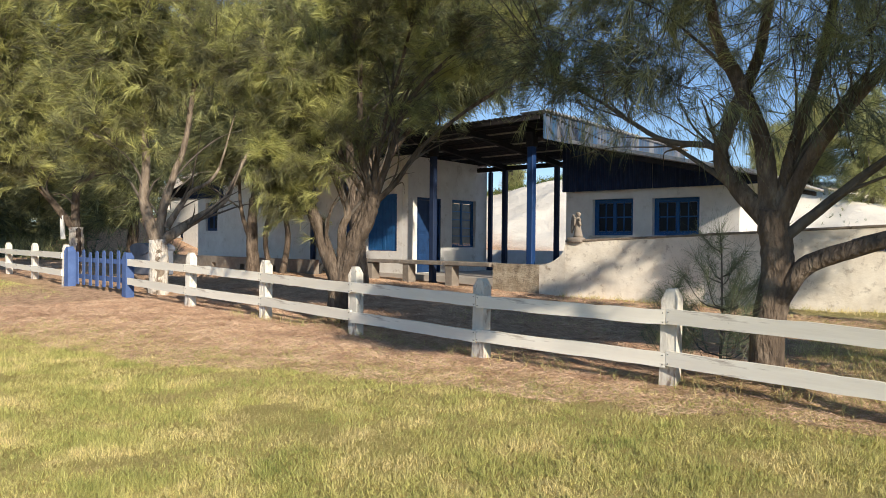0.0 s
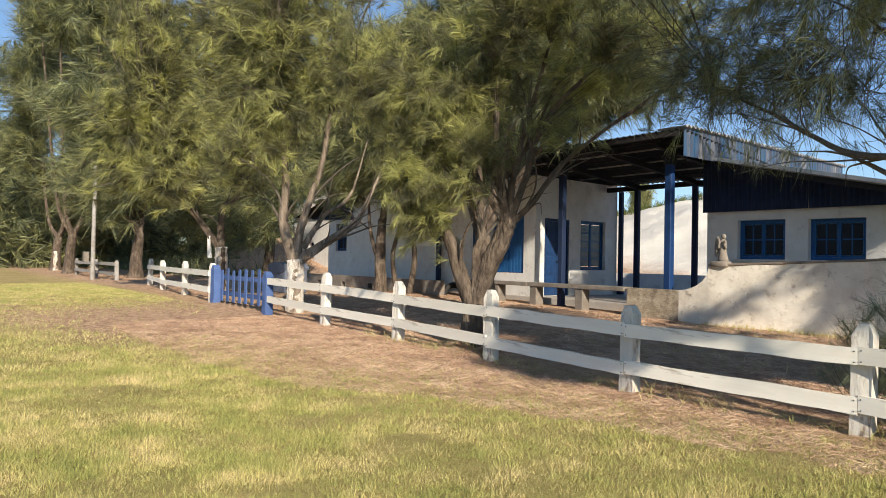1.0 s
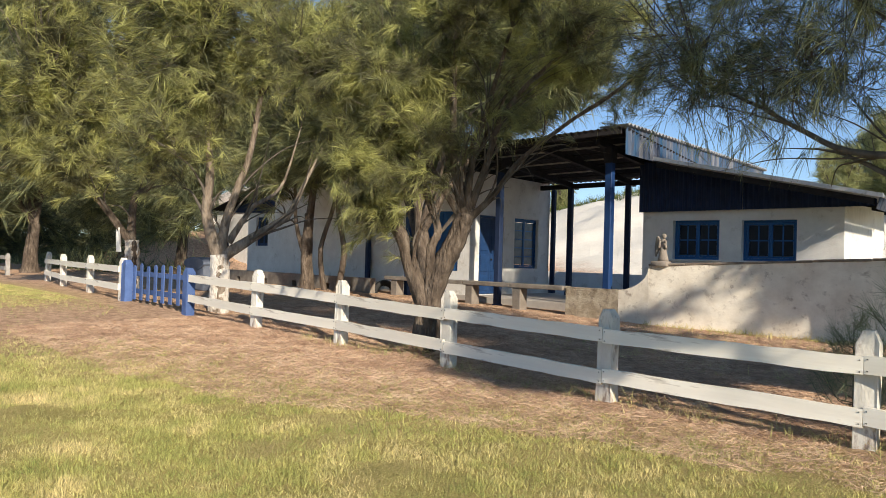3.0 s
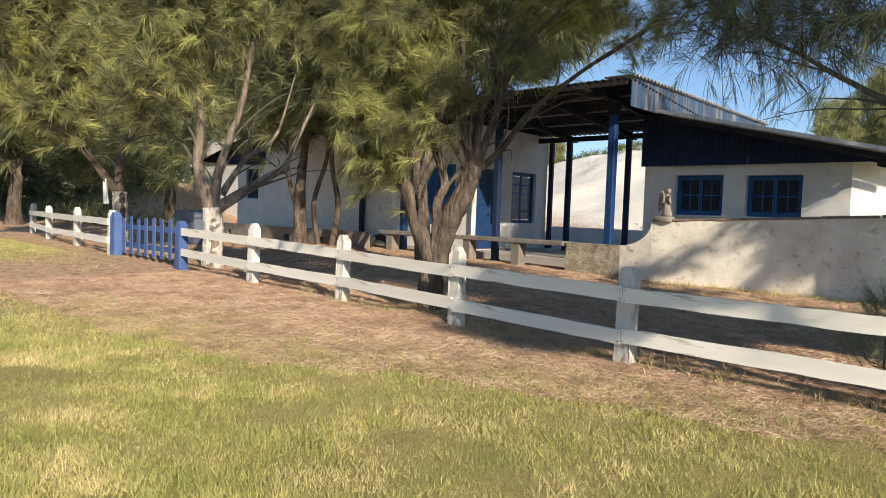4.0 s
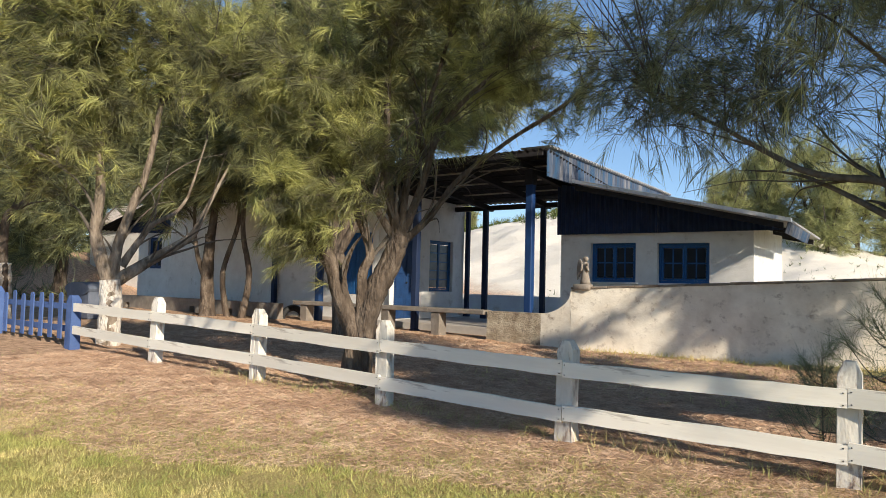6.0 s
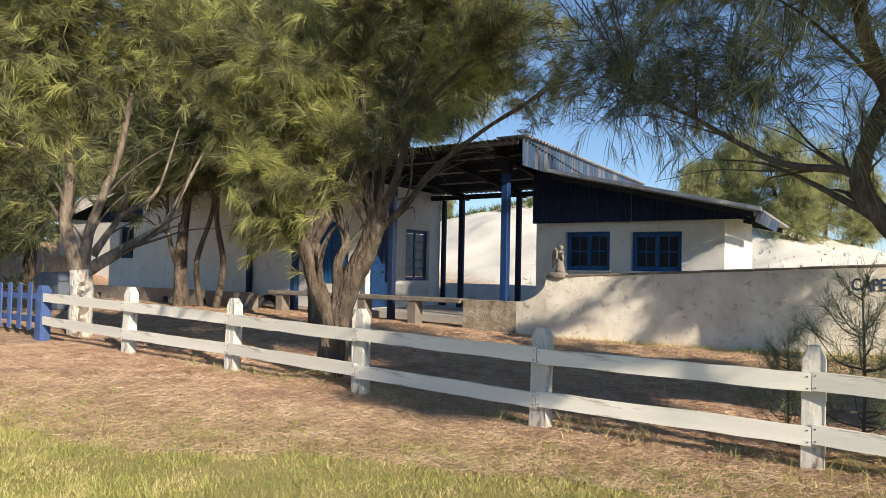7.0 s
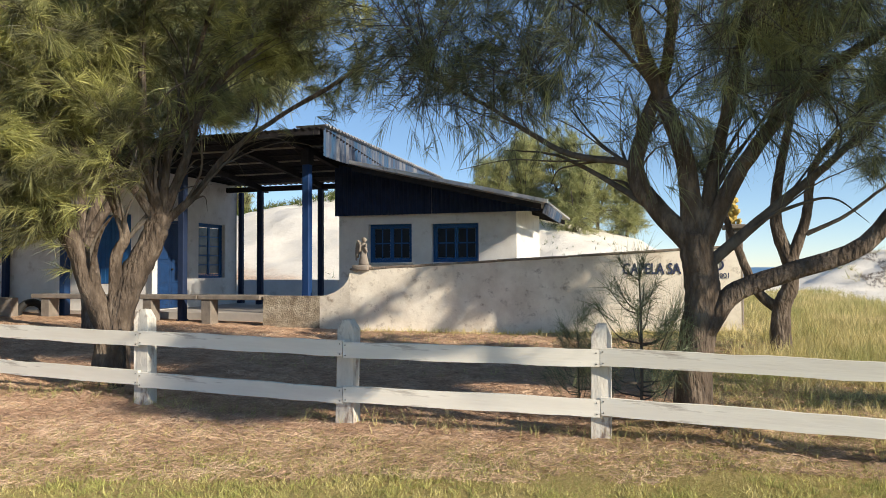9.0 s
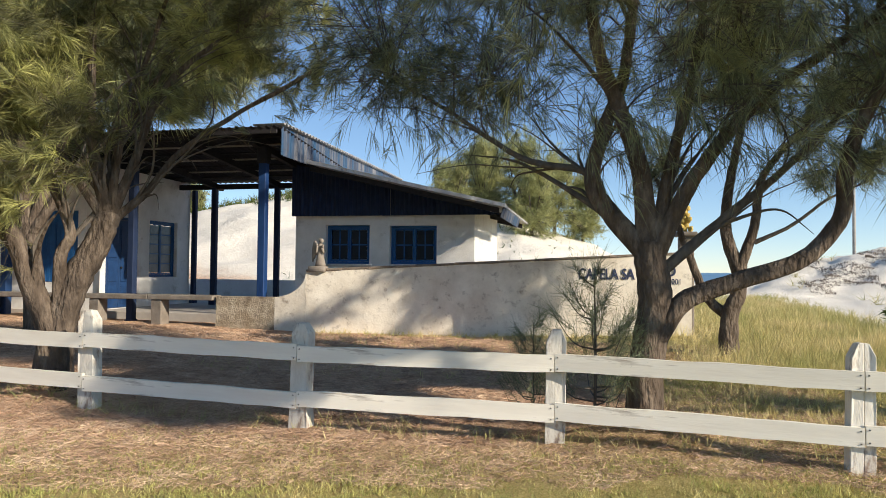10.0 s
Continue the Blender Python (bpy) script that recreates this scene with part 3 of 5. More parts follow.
def fence_run(xs, ys, zs, label, post_mat, rail_mat, h=0.9, lean=2.0, open_end=False):
    f = thing("fence", label, "fence", (xs[0], ys[0], zs[0]), kind="structure")
    o = Vector((xs[0], ys[0], zs[0]))
    for i, (x, y, z) in enumerate(zip(xs, ys, zs)):
        if not (open_end and i == len(xs) - 1):
          p = part("post", post_mesh(h + random.uniform(-0.02, 0.02), foot=random.choice([0, 0, 0.02]), split=i in (2, 6)), post_mat, f)
          p.matrix_basis = Matrix.Translation(Vector((x, y, z)) - o) @ pose(0, 0, 0, random.uniform(-1, 1), random.uniform(-lean, lean), random.uniform(-2, 2))
        if i:
            a, b = Vector((xs[i - 1], ys[i - 1], zs[i - 1])), Vector((x, y, z))
            for hh in (0.268, 0.645):
                pa, pb = a + Vector((0, -0.088, hh + random.uniform(-0.012, 0.012))), b + Vector((0, -0.088, hh + random.uniform(-0.012, 0.012)))
                d = pb - pa
                r = part("rail", rail_mesh(d.length - 0.006), rail_mat, f)
                r.matrix_basis = Matrix.Translation(pa - o) @ d.to_track_quat('X', 'Z').to_matrix().to_4x4()
                for e in (pa + d * 0.012, pa + d * 0.988):
                    for q in (-0.045, 0.04):
                        s = bmesh.new()
                        bmesh.ops.create_cone(s, cap_ends=True, segments=8, radius1=0.0055, radius2=0.004, depth=0.006)
                        nail = part("bolt", s, M_dark, f)
                        nail.matrix_basis = Matrix.Translation(e - o + Vector((0, -0.022, q))) @ pose(0, 0, 0, 90, 0, 0)
    return f


fx = [4.35, 2.2, 0.09, -1.96, -4.06, -6.16, -8.26, -10.36, -12.55]
fy = [5.6, 5.72, 5.86, 6.08, 6.05, 6.11, 6.17, 6.10, 6.05]
fz = [0.08, 0.08, 0.085, 0.094, 0.10, 0.132, 0.185, 0.236, 0.30]
fence_run(fx, fy, fz, "white-painted two-rail timber fence with flaking posts", M_post, M_fence, open_end=True)
fence_run([-15.5, -18.0, -20.9, -24.0], [6.0, 6.2, 6.5, 7.0], [0.35, 0.36, 0.36, 0.36], "white two-rail timber fence beyond the gate", M_post, M_fence)
fence_run([-28.5, -32.0, -36.0], [7.0, 7.0, 7.0], [0.36, 0.36, 0.36], "old greyed timber fence beside the verge", M_grey, M_grey, 0.8, 5)

# gate of pickets between blue posts
gate = thing("picket_gate", "weathered blue picket gate between two blue posts", "gate", (-15.3, 6.0, 0.34))


def picket_mesh(w, d, h):
    bm = bmesh.new()
    prof = [(-w / 2, 0.05), (w / 2, 0.05), (w / 2, h - w * 0.35), (w * 0.25, h), (-w * 0.25, h), (-w / 2, h - w * 0.35)]
    f = bm.faces.new([bm.verts.new((x, -d / 2, z)) for x, z in prof])
    for v in bmesh.ops.extrude_face_region(bm, geom=[f])["geom"]:
        if isinstance(v, bmesh.types.BMVert):
            v.co.y += d
    bmesh.ops.recalc_face_normals(bm, faces=bm.faces)
    return bm


for i, gxp in enumerate((0.0, 2.80)):
    p = part("gate_post", post_mesh(0.88 if i == 0 else 0.80, 0.22 if i == 0 else 0.18, 0.16), M_gate, gate)
    p.location = (gxp, 0, -0.02)
for i in range(8):
    p = part("picket", picket_mesh(0.12, 0.02, 0.78 + random.uniform(-0.03, 0.03)), M_gate, gate)
    p.location = (0.27 + i * 0.325, 0.05 + 0.004 * i, 0.0)
for z in (0.22, 0.58):
    p = box("gate_rail", (0.12, 0.10, z - 0.05), (2.7, 0.14, z + 0.05), M_gate, gate)

# ---------------------------------------------------------------- boundary wall with lettering
W0, W1 = Vector((-7.35, 13.55, 0.0)), Vector((0.30, 14.75, 0.0))
WD = (W1 - W0).normalized()
WN = Vector((-WD.y, WD.x, 0))
WL = (W1 - W0).length


def wall_top(s):
    """Top height along the boundary wall, s from 0 to 1."""
    return 1.38 + 0.42 * s


def ribbon_wall(name, p0, d, n, length, top, bottom, thick, steps, material, parent=None, label="", rough=0.012):
    """A wall with an uneven top line and gently uneven faces."""
    V, F = [], []
    rows = 7
    for i in range(steps + 1):
        u = length * i / steps
        a = p0 + d * u
        zt, zb = top(u / length), bottom(a.x, a.y)
        for k in range(rows):
            z = zb + (zt - zb) * k / (rows - 1)
            V.append(a + Vector((0, 0, z)) - n * (rough * noise.noise(Vector((u * 1.7, z * 2.1, 3.0)))))
        for k in range(rows):
            z = zt + (zb - zt) * k / (rows - 1)
            V.append(a + n * thick + Vector((0, 0, z)))
    m = rows * 2
    for i in range(steps):
        for k in range(m):
            F.append((i * m + k, (i + 1) * m + k, (i + 1) * m + (k + 1) % m, i * m + (k + 1) % m))
    F += [tuple(range(m)), tuple(steps * m + k for k in reversed(range(m)))]
    return ob_from(name, V, F, material, parent, label)


bwall = thing("wall_boundary", "rough whitewashed boundary wall with dark lettering", "wall", (0, 0, 0), kind="structure")
ribbon_wall("wall_face", W0, WD, WN, WL, wall_top, lambda x, y: gz(x, y) - 0.2, 0.2, 40, M_rough, bwall)
# curved drop to the low bench wall
C0 = Vector((-9.35, 13.5, 0.0))
CD = (W0 - C0).normalized()
CL = (W0 - C0).length


def drop_top(q):
    return 0.85 + (0.0 if q < 0.62 else 0.53 * (1 - math.sqrt(max(0, 1 - ((q - 0.62) / 0.38) ** 2))))


CN = Vector((-CD.y, CD.x, 0))
ribbon_wall("low_wall_face", C0, CD, CN, CL * 0.66, lambda q: drop_top(q * 0.66), lambda x, y: gz(x, y) - 0.2, 0.22, 16, M_tan, bwall, "bare tan rubble render")
ribbon_wall("shoulder_face", C0 + CD * CL * 0.66, CD, CN, CL * 0.34 - 0.002, lambda q: drop_top(0.66 + 0.34 * q), lambda x, y: gz(x, y) - 0.2, 0.2, 36, M_rough, bwall)
# coping stones
s = 0.0
while s < WL - 0.1:
    ln = min(random.uniform(0.45, 0.95), WL - s)
    bm = add_box(bmesh.new(), (s + 0.002, -0.022, 0), (s + ln - 0.002, 0.222, 0.048), 0.010, 0.007)
    c = part("coping", bm, M_cap, bwall, "stained stone coping")
    slope = math.degrees(math.atan2(0.42, WL))
    c.matrix_basis = Matrix.Translation(W0 + Vector((0, 0, wall_top(0)))) @ Matrix.Rotation(math.atan2(WD.y, WD.x), 4, 'Z') @ pose(0, 0, 0, 0, -slope, 0)
    s += ln


def lettering(text, size, s, z, parent, narrow=1.0, bold=0.006):
    cu = bpy.data.curves.new("lettering", 'FONT')
    cu.body, cu.size, cu.extrude, cu.offset = text, size, 0.002, bold
    tmp = bpy.data.objects.new("lettering_source", cu)
    scene.collection.objects.link(tmp)
    me = bpy.data.meshes.new_from_object(tmp.evaluated_get(bpy.context.evaluated_depsgraph_get()))
    bpy.data.objects.remove(tmp)
    me.materials.clear()
    me.materials.append(M_ink)
    ob = new("lettering", me)
    ob.parent = parent
    at = W0 + WD * (s * WL) - WN * 0.016
    ob.matrix_basis = Matrix.Translation((at.x, at.y, z)) @ Matrix.Rotation(math.atan2(WD.y, WD.x), 4, 'Z') @ pose(0, 0, 0, 90, 0, 0) @ Matrix.Diagonal((narrow, 1, 1, 1))
    return tagged(ob, "dark blue painted lettering")


lettering("CAPELA SA", 0.30, 0.712, 1.29, bwall, 0.75)
lettering("ÃO", 0.29, 0.905, 1.36, bwall)
lettering("28/01/2001", 0.15, 0.895, 1.20, bwall, 0.9, 0.002)
# pillar at the wall's end with a dry yellow bloom
pil = thing("wall_pillar", "short rendered pillar at the end of the boundary wall", "pillar", (0.22, 14.95, 0))
box("pillar_shaft", (-0.14, -0.14, gz(0.2, 15) - 0.1), (0.14, 0.14, 2.15), M_conc, pil, bevel=0.02)
box("pillar_cap", (-0.2, -0.2, 2.153), (0.2, 0.2, 2.25), M_conc, pil, bevel=0.02)
bloom = bmesh.new()
for i in range(46):
    a, r, z = random.uniform(0, 6.3), random.uniform(0, 0.13), random.uniform(0, 0.5)
    mt = Matrix.Translation((r * math.cos(a) * (1 - z), r * math.sin(a) * (1 - z), 2.28 + z)) @ Euler((random.uniform(-1, 1), random.uniform(-1, 1), a)).to_matrix().to_4x4()
    bmesh.ops.create_icosphere(bloom, subdivisions=1, radius=random.uniform(0.035, 0.065), matrix=mt @ Matrix.Diagonal((1, 0.7, 1.3, 1)))
b = part("stone_ornament", bloom, M_yellow)
b.location = (0.22, 14.95, 0)
tagged(b, "knobbly yellow ornament on top of the pillar", "ornament")

# angel figure on the wall's shoulder, one plain mesh
ang = bmesh.new()


def blob(bm, c, r, s=(1, 1, 1), rot=(0, 0, 0)):
    m = Matrix.Translation(c) @ Euler([radians(q) for q in rot]).to_matrix().to_4x4() @ Matrix.Diagonal((*s, 1))
    bmesh.ops.create_icosphere(bm, subdivisions=2, radius=r, matrix=m)


def lathe(bm, rings, seg=14):
    """A closed turned shape from rings (x, y, z, rx, ry)."""
    loops = [[bm.verts.new((x + rx * math.cos(2 * math.pi * k / seg), y + ry * math.sin(2 * math.pi * k / seg), z)) for k in range(seg)] for x, y, z, rx, ry in rings]
    for lo, hi in zip(loops, loops[1:]):
        for k in range(seg):
            bm.faces.new((lo[k], lo[(k + 1) % seg], hi[(k + 1) % seg], hi[k]))
    bm.faces.new(loops[0][::-1])
    bm.faces.new(loops[-1])


add_box(ang, (-0.17, -0.12, -0.12), (0.19, 0.12, 0.0), 0.02)
lathe(ang, [(0.06, 0, 0.0, 0.115, 0.10), (0.06, 0, 0.05, 0.105, 0.09), (0.055, 0, 0.16, 0.082, 0.075), (0.05, 0, 0.26, 0.066, 0.06), (0.05, 0, 0.34, 0.074, 0.062), (0.055, -0.01, 0.41, 0.078, 0.06), (0.06, -0.01, 0.45, 0.045, 0.04), (0.065, -0.015, 0.47, 0.030, 0.03)])
blob(ang, (0.085, -0.025, 0.515), 0.052, (0.92, 0.9, 1.12), (0, 18, 0))
blob(ang, (0.065, -0.01, 0.53), 0.052, (0.9, 1.0, 0.85))
blob(ang, (0.125, -0.06, 0.33), 0.034, (0.9, 0.9, 2.6), (10, -20, 0))
blob(ang, (0.135, -0.085, 0.40), 0.028, (0.9, 0.9, 1.9), (25, 25, 0))
blob(ang, (0.00, -0.06, 0.34), 0.034, (0.9, 0.9, 2.6), (8, 14, 0))
# folded wings, one behind each shoulder: an arched top and feathers that narrow downwards
for wy, wx in ((-0.035, -0.075), (0.05, -0.095)):
    for q, (dx, z0, z1, rr) in enumerate(((0.055, 0.30, 0.50, 0.034), (0.020, 0.22, 0.53, 0.032), (-0.015, 0.14, 0.52, 0.028), (-0.045, 0.08, 0.47, 0.022))):
        blob(ang, (wx + dx + 0.01, wy + 0.012 * q, (z0 + z1) / 2), rr, (1.0, 0.55, (z1 - z0) / 2 / rr), (0, -7 + 3 * q, 0))
angel = part("statue", ang, M_stone, smooth=True)
angel.location = (-7.13, 13.62, 1.50)
tagged(angel, "weathered grey stone figure on the wall shoulder", "statue")

# ---------------------------------------------------------------- low bench before the porch
bench = thing("stone_bench", "long grey concrete bench slab on stubby block legs", "bench", (-12.4, 13.6, gz(-12.4, 13.6)))
bz = gz(-12.4, 13.6)
x = -15.6
while x < -9.4:
    ln = min(1.55, -9.36 - x)
    box("slab", (x + 0.006 + 12.4, -0.16, 0.76 - bz), (x + ln - 0.006 + 12.4, 0.2, 0.86 - bz), M_conc, bench, bevel=0.012, jitter=0.006)
    x += 1.55
for x in (-15.2, -13.75, -12.3, -10.75):
    box("leg", (x - 0.13 + 12.4, -0.13, -0.1), (x + 0.13 + 12.4, 0.17, 0.757 - bz), M_conc, bench, bevel=0.015, jitter=0.012)
# stub wall of the garden further left, with small vents
lw = wall_mesh((-25.0, 13.1, 0.0), (1, 0), 9.2, 0.78, 0.2, [(1.6, 1.85, 0.35, 0.55), (3.4, 3.65, 0.35, 0.55), (5.2, 5.45, 0.35, 0.55), (7.0, 7.25, 0.35, 0.55)], 0.1)
lwo = part("wall_garden_low", lw, M_conc)
tagged(lwo, "low grey block garden wall with small vents", "wall", kind="structure")

# ---------------------------------------------------------------- house
porch = box("floor", (-26.0, 14.32, -0.2), (-8.4, 24.0, 0.42), M_floor, bevel=0.01)
tagged(porch, "pale cement porch floor raised above the ground", "floor", kind="structure")


def window(name, label, at, along, w, h, leaves, rows, cols, frame_mat, pane_mat, depth=0.10):
    """A casement window: frame, leaves with glazing bars and panes. Local x runs along the wall, y into it."""
    t = thing(name, label, "window", at, kind="structure")
    t.rotation_euler = (0, 0, math.atan2(along[1], along[0]))
    y = depth
    fw = 0.06
    for nm, lo, hi in (("frame_top", (0, y, h - fw), (w, y + 0.07, h)), ("frame_bottom", (0, y, 0), (w, y + 0.07, fw)),
                       ("frame_side", (0, y, fw + 0.001), (fw, y + 0.07, h - fw - 0.001)), ("frame_side", (w - fw, y, fw + 0.001), (w, y + 0.07, h - fw - 0.001))):
        box(nm, lo, hi, frame_mat, t, bevel=0.004)
    lw_ = (w - 2 * fw) / leaves
    for i in range(leaves):
        x0 = fw + i * lw_
        hh, st = h - 2 * fw, 0.045
        lbm = bmesh.new()
        for lo, hi in (((0.002, 0, 0.002), (st, 0.035, hh - 0.002)), ((lw_ - st, 0, 0.002), (lw_ - 0.002, 0.035, hh - 0.002)),
                       ((st, 0, 0.002), (lw_ - st, 0.035, st)), ((st, 0, hh - st), (lw_ - st, 0.035, hh - 0.002))):
            add_box(lbm, lo, hi)
        for r in range(1, rows):
            z = st + (hh - 2 * st) * r / rows
            add_box(lbm, (st, 0.004, z - 0.016), (lw_ - st, 0.031, z + 0.016))
        for c in range(1, cols):
            xx = st + (lw_ - 2 * st) * c / cols
            add_box(lbm, (xx - 0.014, 0.006, st), (xx + 0.014, 0.029, hh - st))
        me = bpy.data.meshes.new("leaf")
        lbm.to_mesh(me)
        lbm.free()
        me.materials.append(frame_mat)
        leaf = new("leaf", me)
        leaf.parent = t
        leaf.location = (x0, y + 0.012, fw)
        for r in range(rows):
            for c in range(cols):
                pw, ph = (lw_ - 2 * st) / cols, (hh - 2 * st) / rows
                q = box("pane", (st + c * pw + 0.01, 0.016, st + r * ph + 0.01), (st + (c + 1) * pw - 0.01, 0.021, st + (r + 1) * ph - 0.01), pane_mat, leaf, bevel=0)
    return t


def door(name, label, at, along, w, h, material, leaves=2):
    t = thing(name, label, "door", at, kind="structure")
    t.rotation_euler = (0, 0, math.atan2(along[1], along[0]))
    for nm, lo, hi in (("door_frame", (0, 0.02, 0), (0.07, 0.12, h)), ("door_frame", (w - 0.07, 0.02, 0), (w, 0.12, h)), ("door_head", (0.071, 0.02, h - 0.07), (w - 0.071, 0.12, h))):
        box(nm, lo, hi, material, t, bevel=0.005)
    lw_ = (w - 0.15) / leaves
    for i in range(leaves):
        x0 = 0.075 + i * lw_
        lf = box("leaf", (x0, 0.07, 0.01), (x0 + lw_ - 0.006, 0.11, h - 0.075), material, t, bevel=0.004)
        for z0, z1 in ((0.1, 0.55), (0.65, 1.15), (1.25, h - 0.2)):
            box("panel", (x0 + 0.07, 0.055, z0), (x0 + lw_ - 0.08, 0.0695, z1), material, lf, bevel=0.006)
    kn = bmesh.new()
    bmesh.ops.create_uvsphere(kn, u_segments=10, v_segments=8, radius=0.03, matrix=Matrix.Translation((w / 2 + 0.05, 0.03, 1.0)))
    part("door_handle", kn, M_dark, t, smooth=True)
    return t


# right wing
wing = wall_mesh((-8.60, 15.73, 0.0), (1, 0), 4.37, (3.95, 2.95), 0.2, [(0.77, 1.87, 1.57, 2.49), (2.36, 3.49, 1.57, 2.47)], 0.0)
wing_o = part("wall_wing_front", wing, M_plaster)
tagged(wing_o, "whitewashed front wall of the low wing", "wall", kind="structure")
ws = part("wall_wing_side", wall_mesh((-4.233, 15.933, 0.0), (0, 1), 3.7, 2.93, 0.2, [], 0.0), M_plaster)
tagged(ws, "whitewashed sunlit side wall of the wing", "wall", kind="structure")
wb = part("wall_wing_back", wall_mesh((-8.60, 19.64, 0.0), (1, 0), 4.16, (3.9, 2.95), 0.2, [], 0.0), M_plaster)
tagged(wb, "whitewashed back wall of the wing", "wall", kind="structure")
wl = part("wall_wing_inner", wall_mesh((-8.40, 15.935, 0.0), (0, 1), 3.7, 3.9, 0.2, [], 0.0), M_plaster)
tagged(wl, "whitewashed wall between porch and wing", "wall", kind="structure")
window("window_1", "blue casement window with small panes in the wing", (-7.83, 15.73, 1.57), (1, 0), 1.10, 0.92, 2, 2, 2, M_bright, M_glass, 0.13)
window("window_2", "blue casement window with small panes and a dark reveal", (-6.24, 15.73, 1.57), (1, 0), 1.13, 0.90, 2, 2, 2, M_bright, M_glass, 0.14)
sill = box("trim", (-7.9, 15.66, 1.53), (-6.66, 15.728, 1.567), M_plaster, bevel=0.006)
tagged(sill, "thin white sill under the wing window", "window sill", kind="structure")
# dark hanging sheet on the gable
for i, (xa, xb) in enumerate(((-8.66, -6.2), (-6.19, -3.66))):
    V, F = corrugated((xa, 15.62, 2.70), (xb, 15.62, 2.70), (xa, 15.62, 3.2), 0.11, 0.016)
    ztop = lambda q: 3.93 - 0.225 * (q + 8.5)
    V = [(v[0], v[1], v[2] if abs(v[2] - 2.70) < 0.01 else ztop(v[0])) for v in V]
    sh = ob_from("gable_sheet", V, F, M_navy)
    tagged(sh, "dark blue corrugated sheet hanging under the wing roof", "cladding", "gable cladding")
# wing roof, falling to the right
roof_w = thing("roof_wing", "grey corrugated roof of the wing with dark eaves", "roof", (-8, 17, 3.9), kind="structure")
o = Vector((-8, 17, 3.9))
E0, E1, E2 = Vector((-7.9, 14.72, 3.85)), Vector((-7.9, 20.2, 3.85)), Vector((-3.42, 14.72, 2.801))
V, F = corrugated(E0 - o, E1 - o, E2 - o, 0.16, 0.024)
ob_from("roof_sheet", V, F, M_sheet, roof_w)
bm = bmesh.new()
for k in range(4):
    y = 14.8 + k * 1.7
    for x0, x1 in ((-7.85, -3.55),):
        vs = [Vector((x0, y, 3.78)), Vector((x1, y, 2.775)), Vector((x1, y + 0.07, 2.775)), Vector((x0, y + 0.07, 3.78))]
        lo = [bm.verts.new(v - o - Vector((0, 0, 0.12))) for v in vs]
        hi = [bm.verts.new(v - o) for v in vs]
        for f in ((lo[0], lo[1], lo[2], lo[3]), (hi[3], hi[2], hi[1], hi[0]), *[(lo[i], lo[(i + 1) % 4], hi[(i + 1) % 4], hi[i]) for i in range(4)]):
            bm.faces.new(f)
bmesh.ops.recalc_face_normals(bm, faces=bm.faces)
part("rafter", bm, M_under, roof_w)
# white edge strip along the verge
bm = bmesh.new()
a, b = Vector((-7.92, 14.68, 3.86)), Vector((-3.40, 14.68, 2.806))
vs = [a, b, b + Vector((0, 0.16, 0)), a + Vector((0, 0.16, 0))]
lo = [bm.verts.new(v - o + Vector((0, 0, -0.035))) for v in vs]
hi = [bm.verts.new(v - o + Vector((0, 0, 0.045))) for v in vs]
for f in ((lo[0], lo[1], lo[2], lo[3]), (hi[3], hi[2], hi[1], hi[0]), *[(lo[i], lo[(i + 1) % 4], hi[(i + 1) % 4], hi[i]) for i in range(4)]):
    bm.faces.new(f)
bmesh.ops.recalc_face_normals(bm, faces=bm.faces)
part("verge_strip", bm, M_verge, roof_w, "pale weathered verge strip")
V, F = corrugated(Vector((-3.50, 14.75, 2.57)) - o, Vector((-3.50, 18.0, 2.57)) - o, Vector((-3.44, 14.75, 2.78)) - o, 0.17, 0.03)
ob_from("eave_fascia", V, F, M_fascia, roof_w, "peeling blue corrugated eave fascia")

# porch roof and main roof
roof_p = thing("roof_porch", "high dark porch roof on blue posts with corrugated fascia", "roof", (-12, 15, 4.2), kind="structure")
o = Vector((-12, 15, 4.2))
# sheet, beams and purlins take the colour with the underside shade in it
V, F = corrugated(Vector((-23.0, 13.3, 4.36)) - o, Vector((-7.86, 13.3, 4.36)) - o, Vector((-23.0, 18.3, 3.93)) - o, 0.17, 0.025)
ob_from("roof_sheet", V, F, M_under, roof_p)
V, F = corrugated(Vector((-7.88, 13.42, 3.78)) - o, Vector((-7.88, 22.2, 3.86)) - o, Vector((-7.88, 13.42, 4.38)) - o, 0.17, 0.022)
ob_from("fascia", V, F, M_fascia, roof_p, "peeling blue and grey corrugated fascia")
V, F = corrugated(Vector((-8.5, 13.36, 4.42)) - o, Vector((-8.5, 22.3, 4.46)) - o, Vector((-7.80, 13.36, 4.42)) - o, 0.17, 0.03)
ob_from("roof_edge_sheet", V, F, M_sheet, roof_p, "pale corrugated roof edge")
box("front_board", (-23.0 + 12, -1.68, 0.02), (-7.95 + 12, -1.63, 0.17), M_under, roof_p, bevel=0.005)
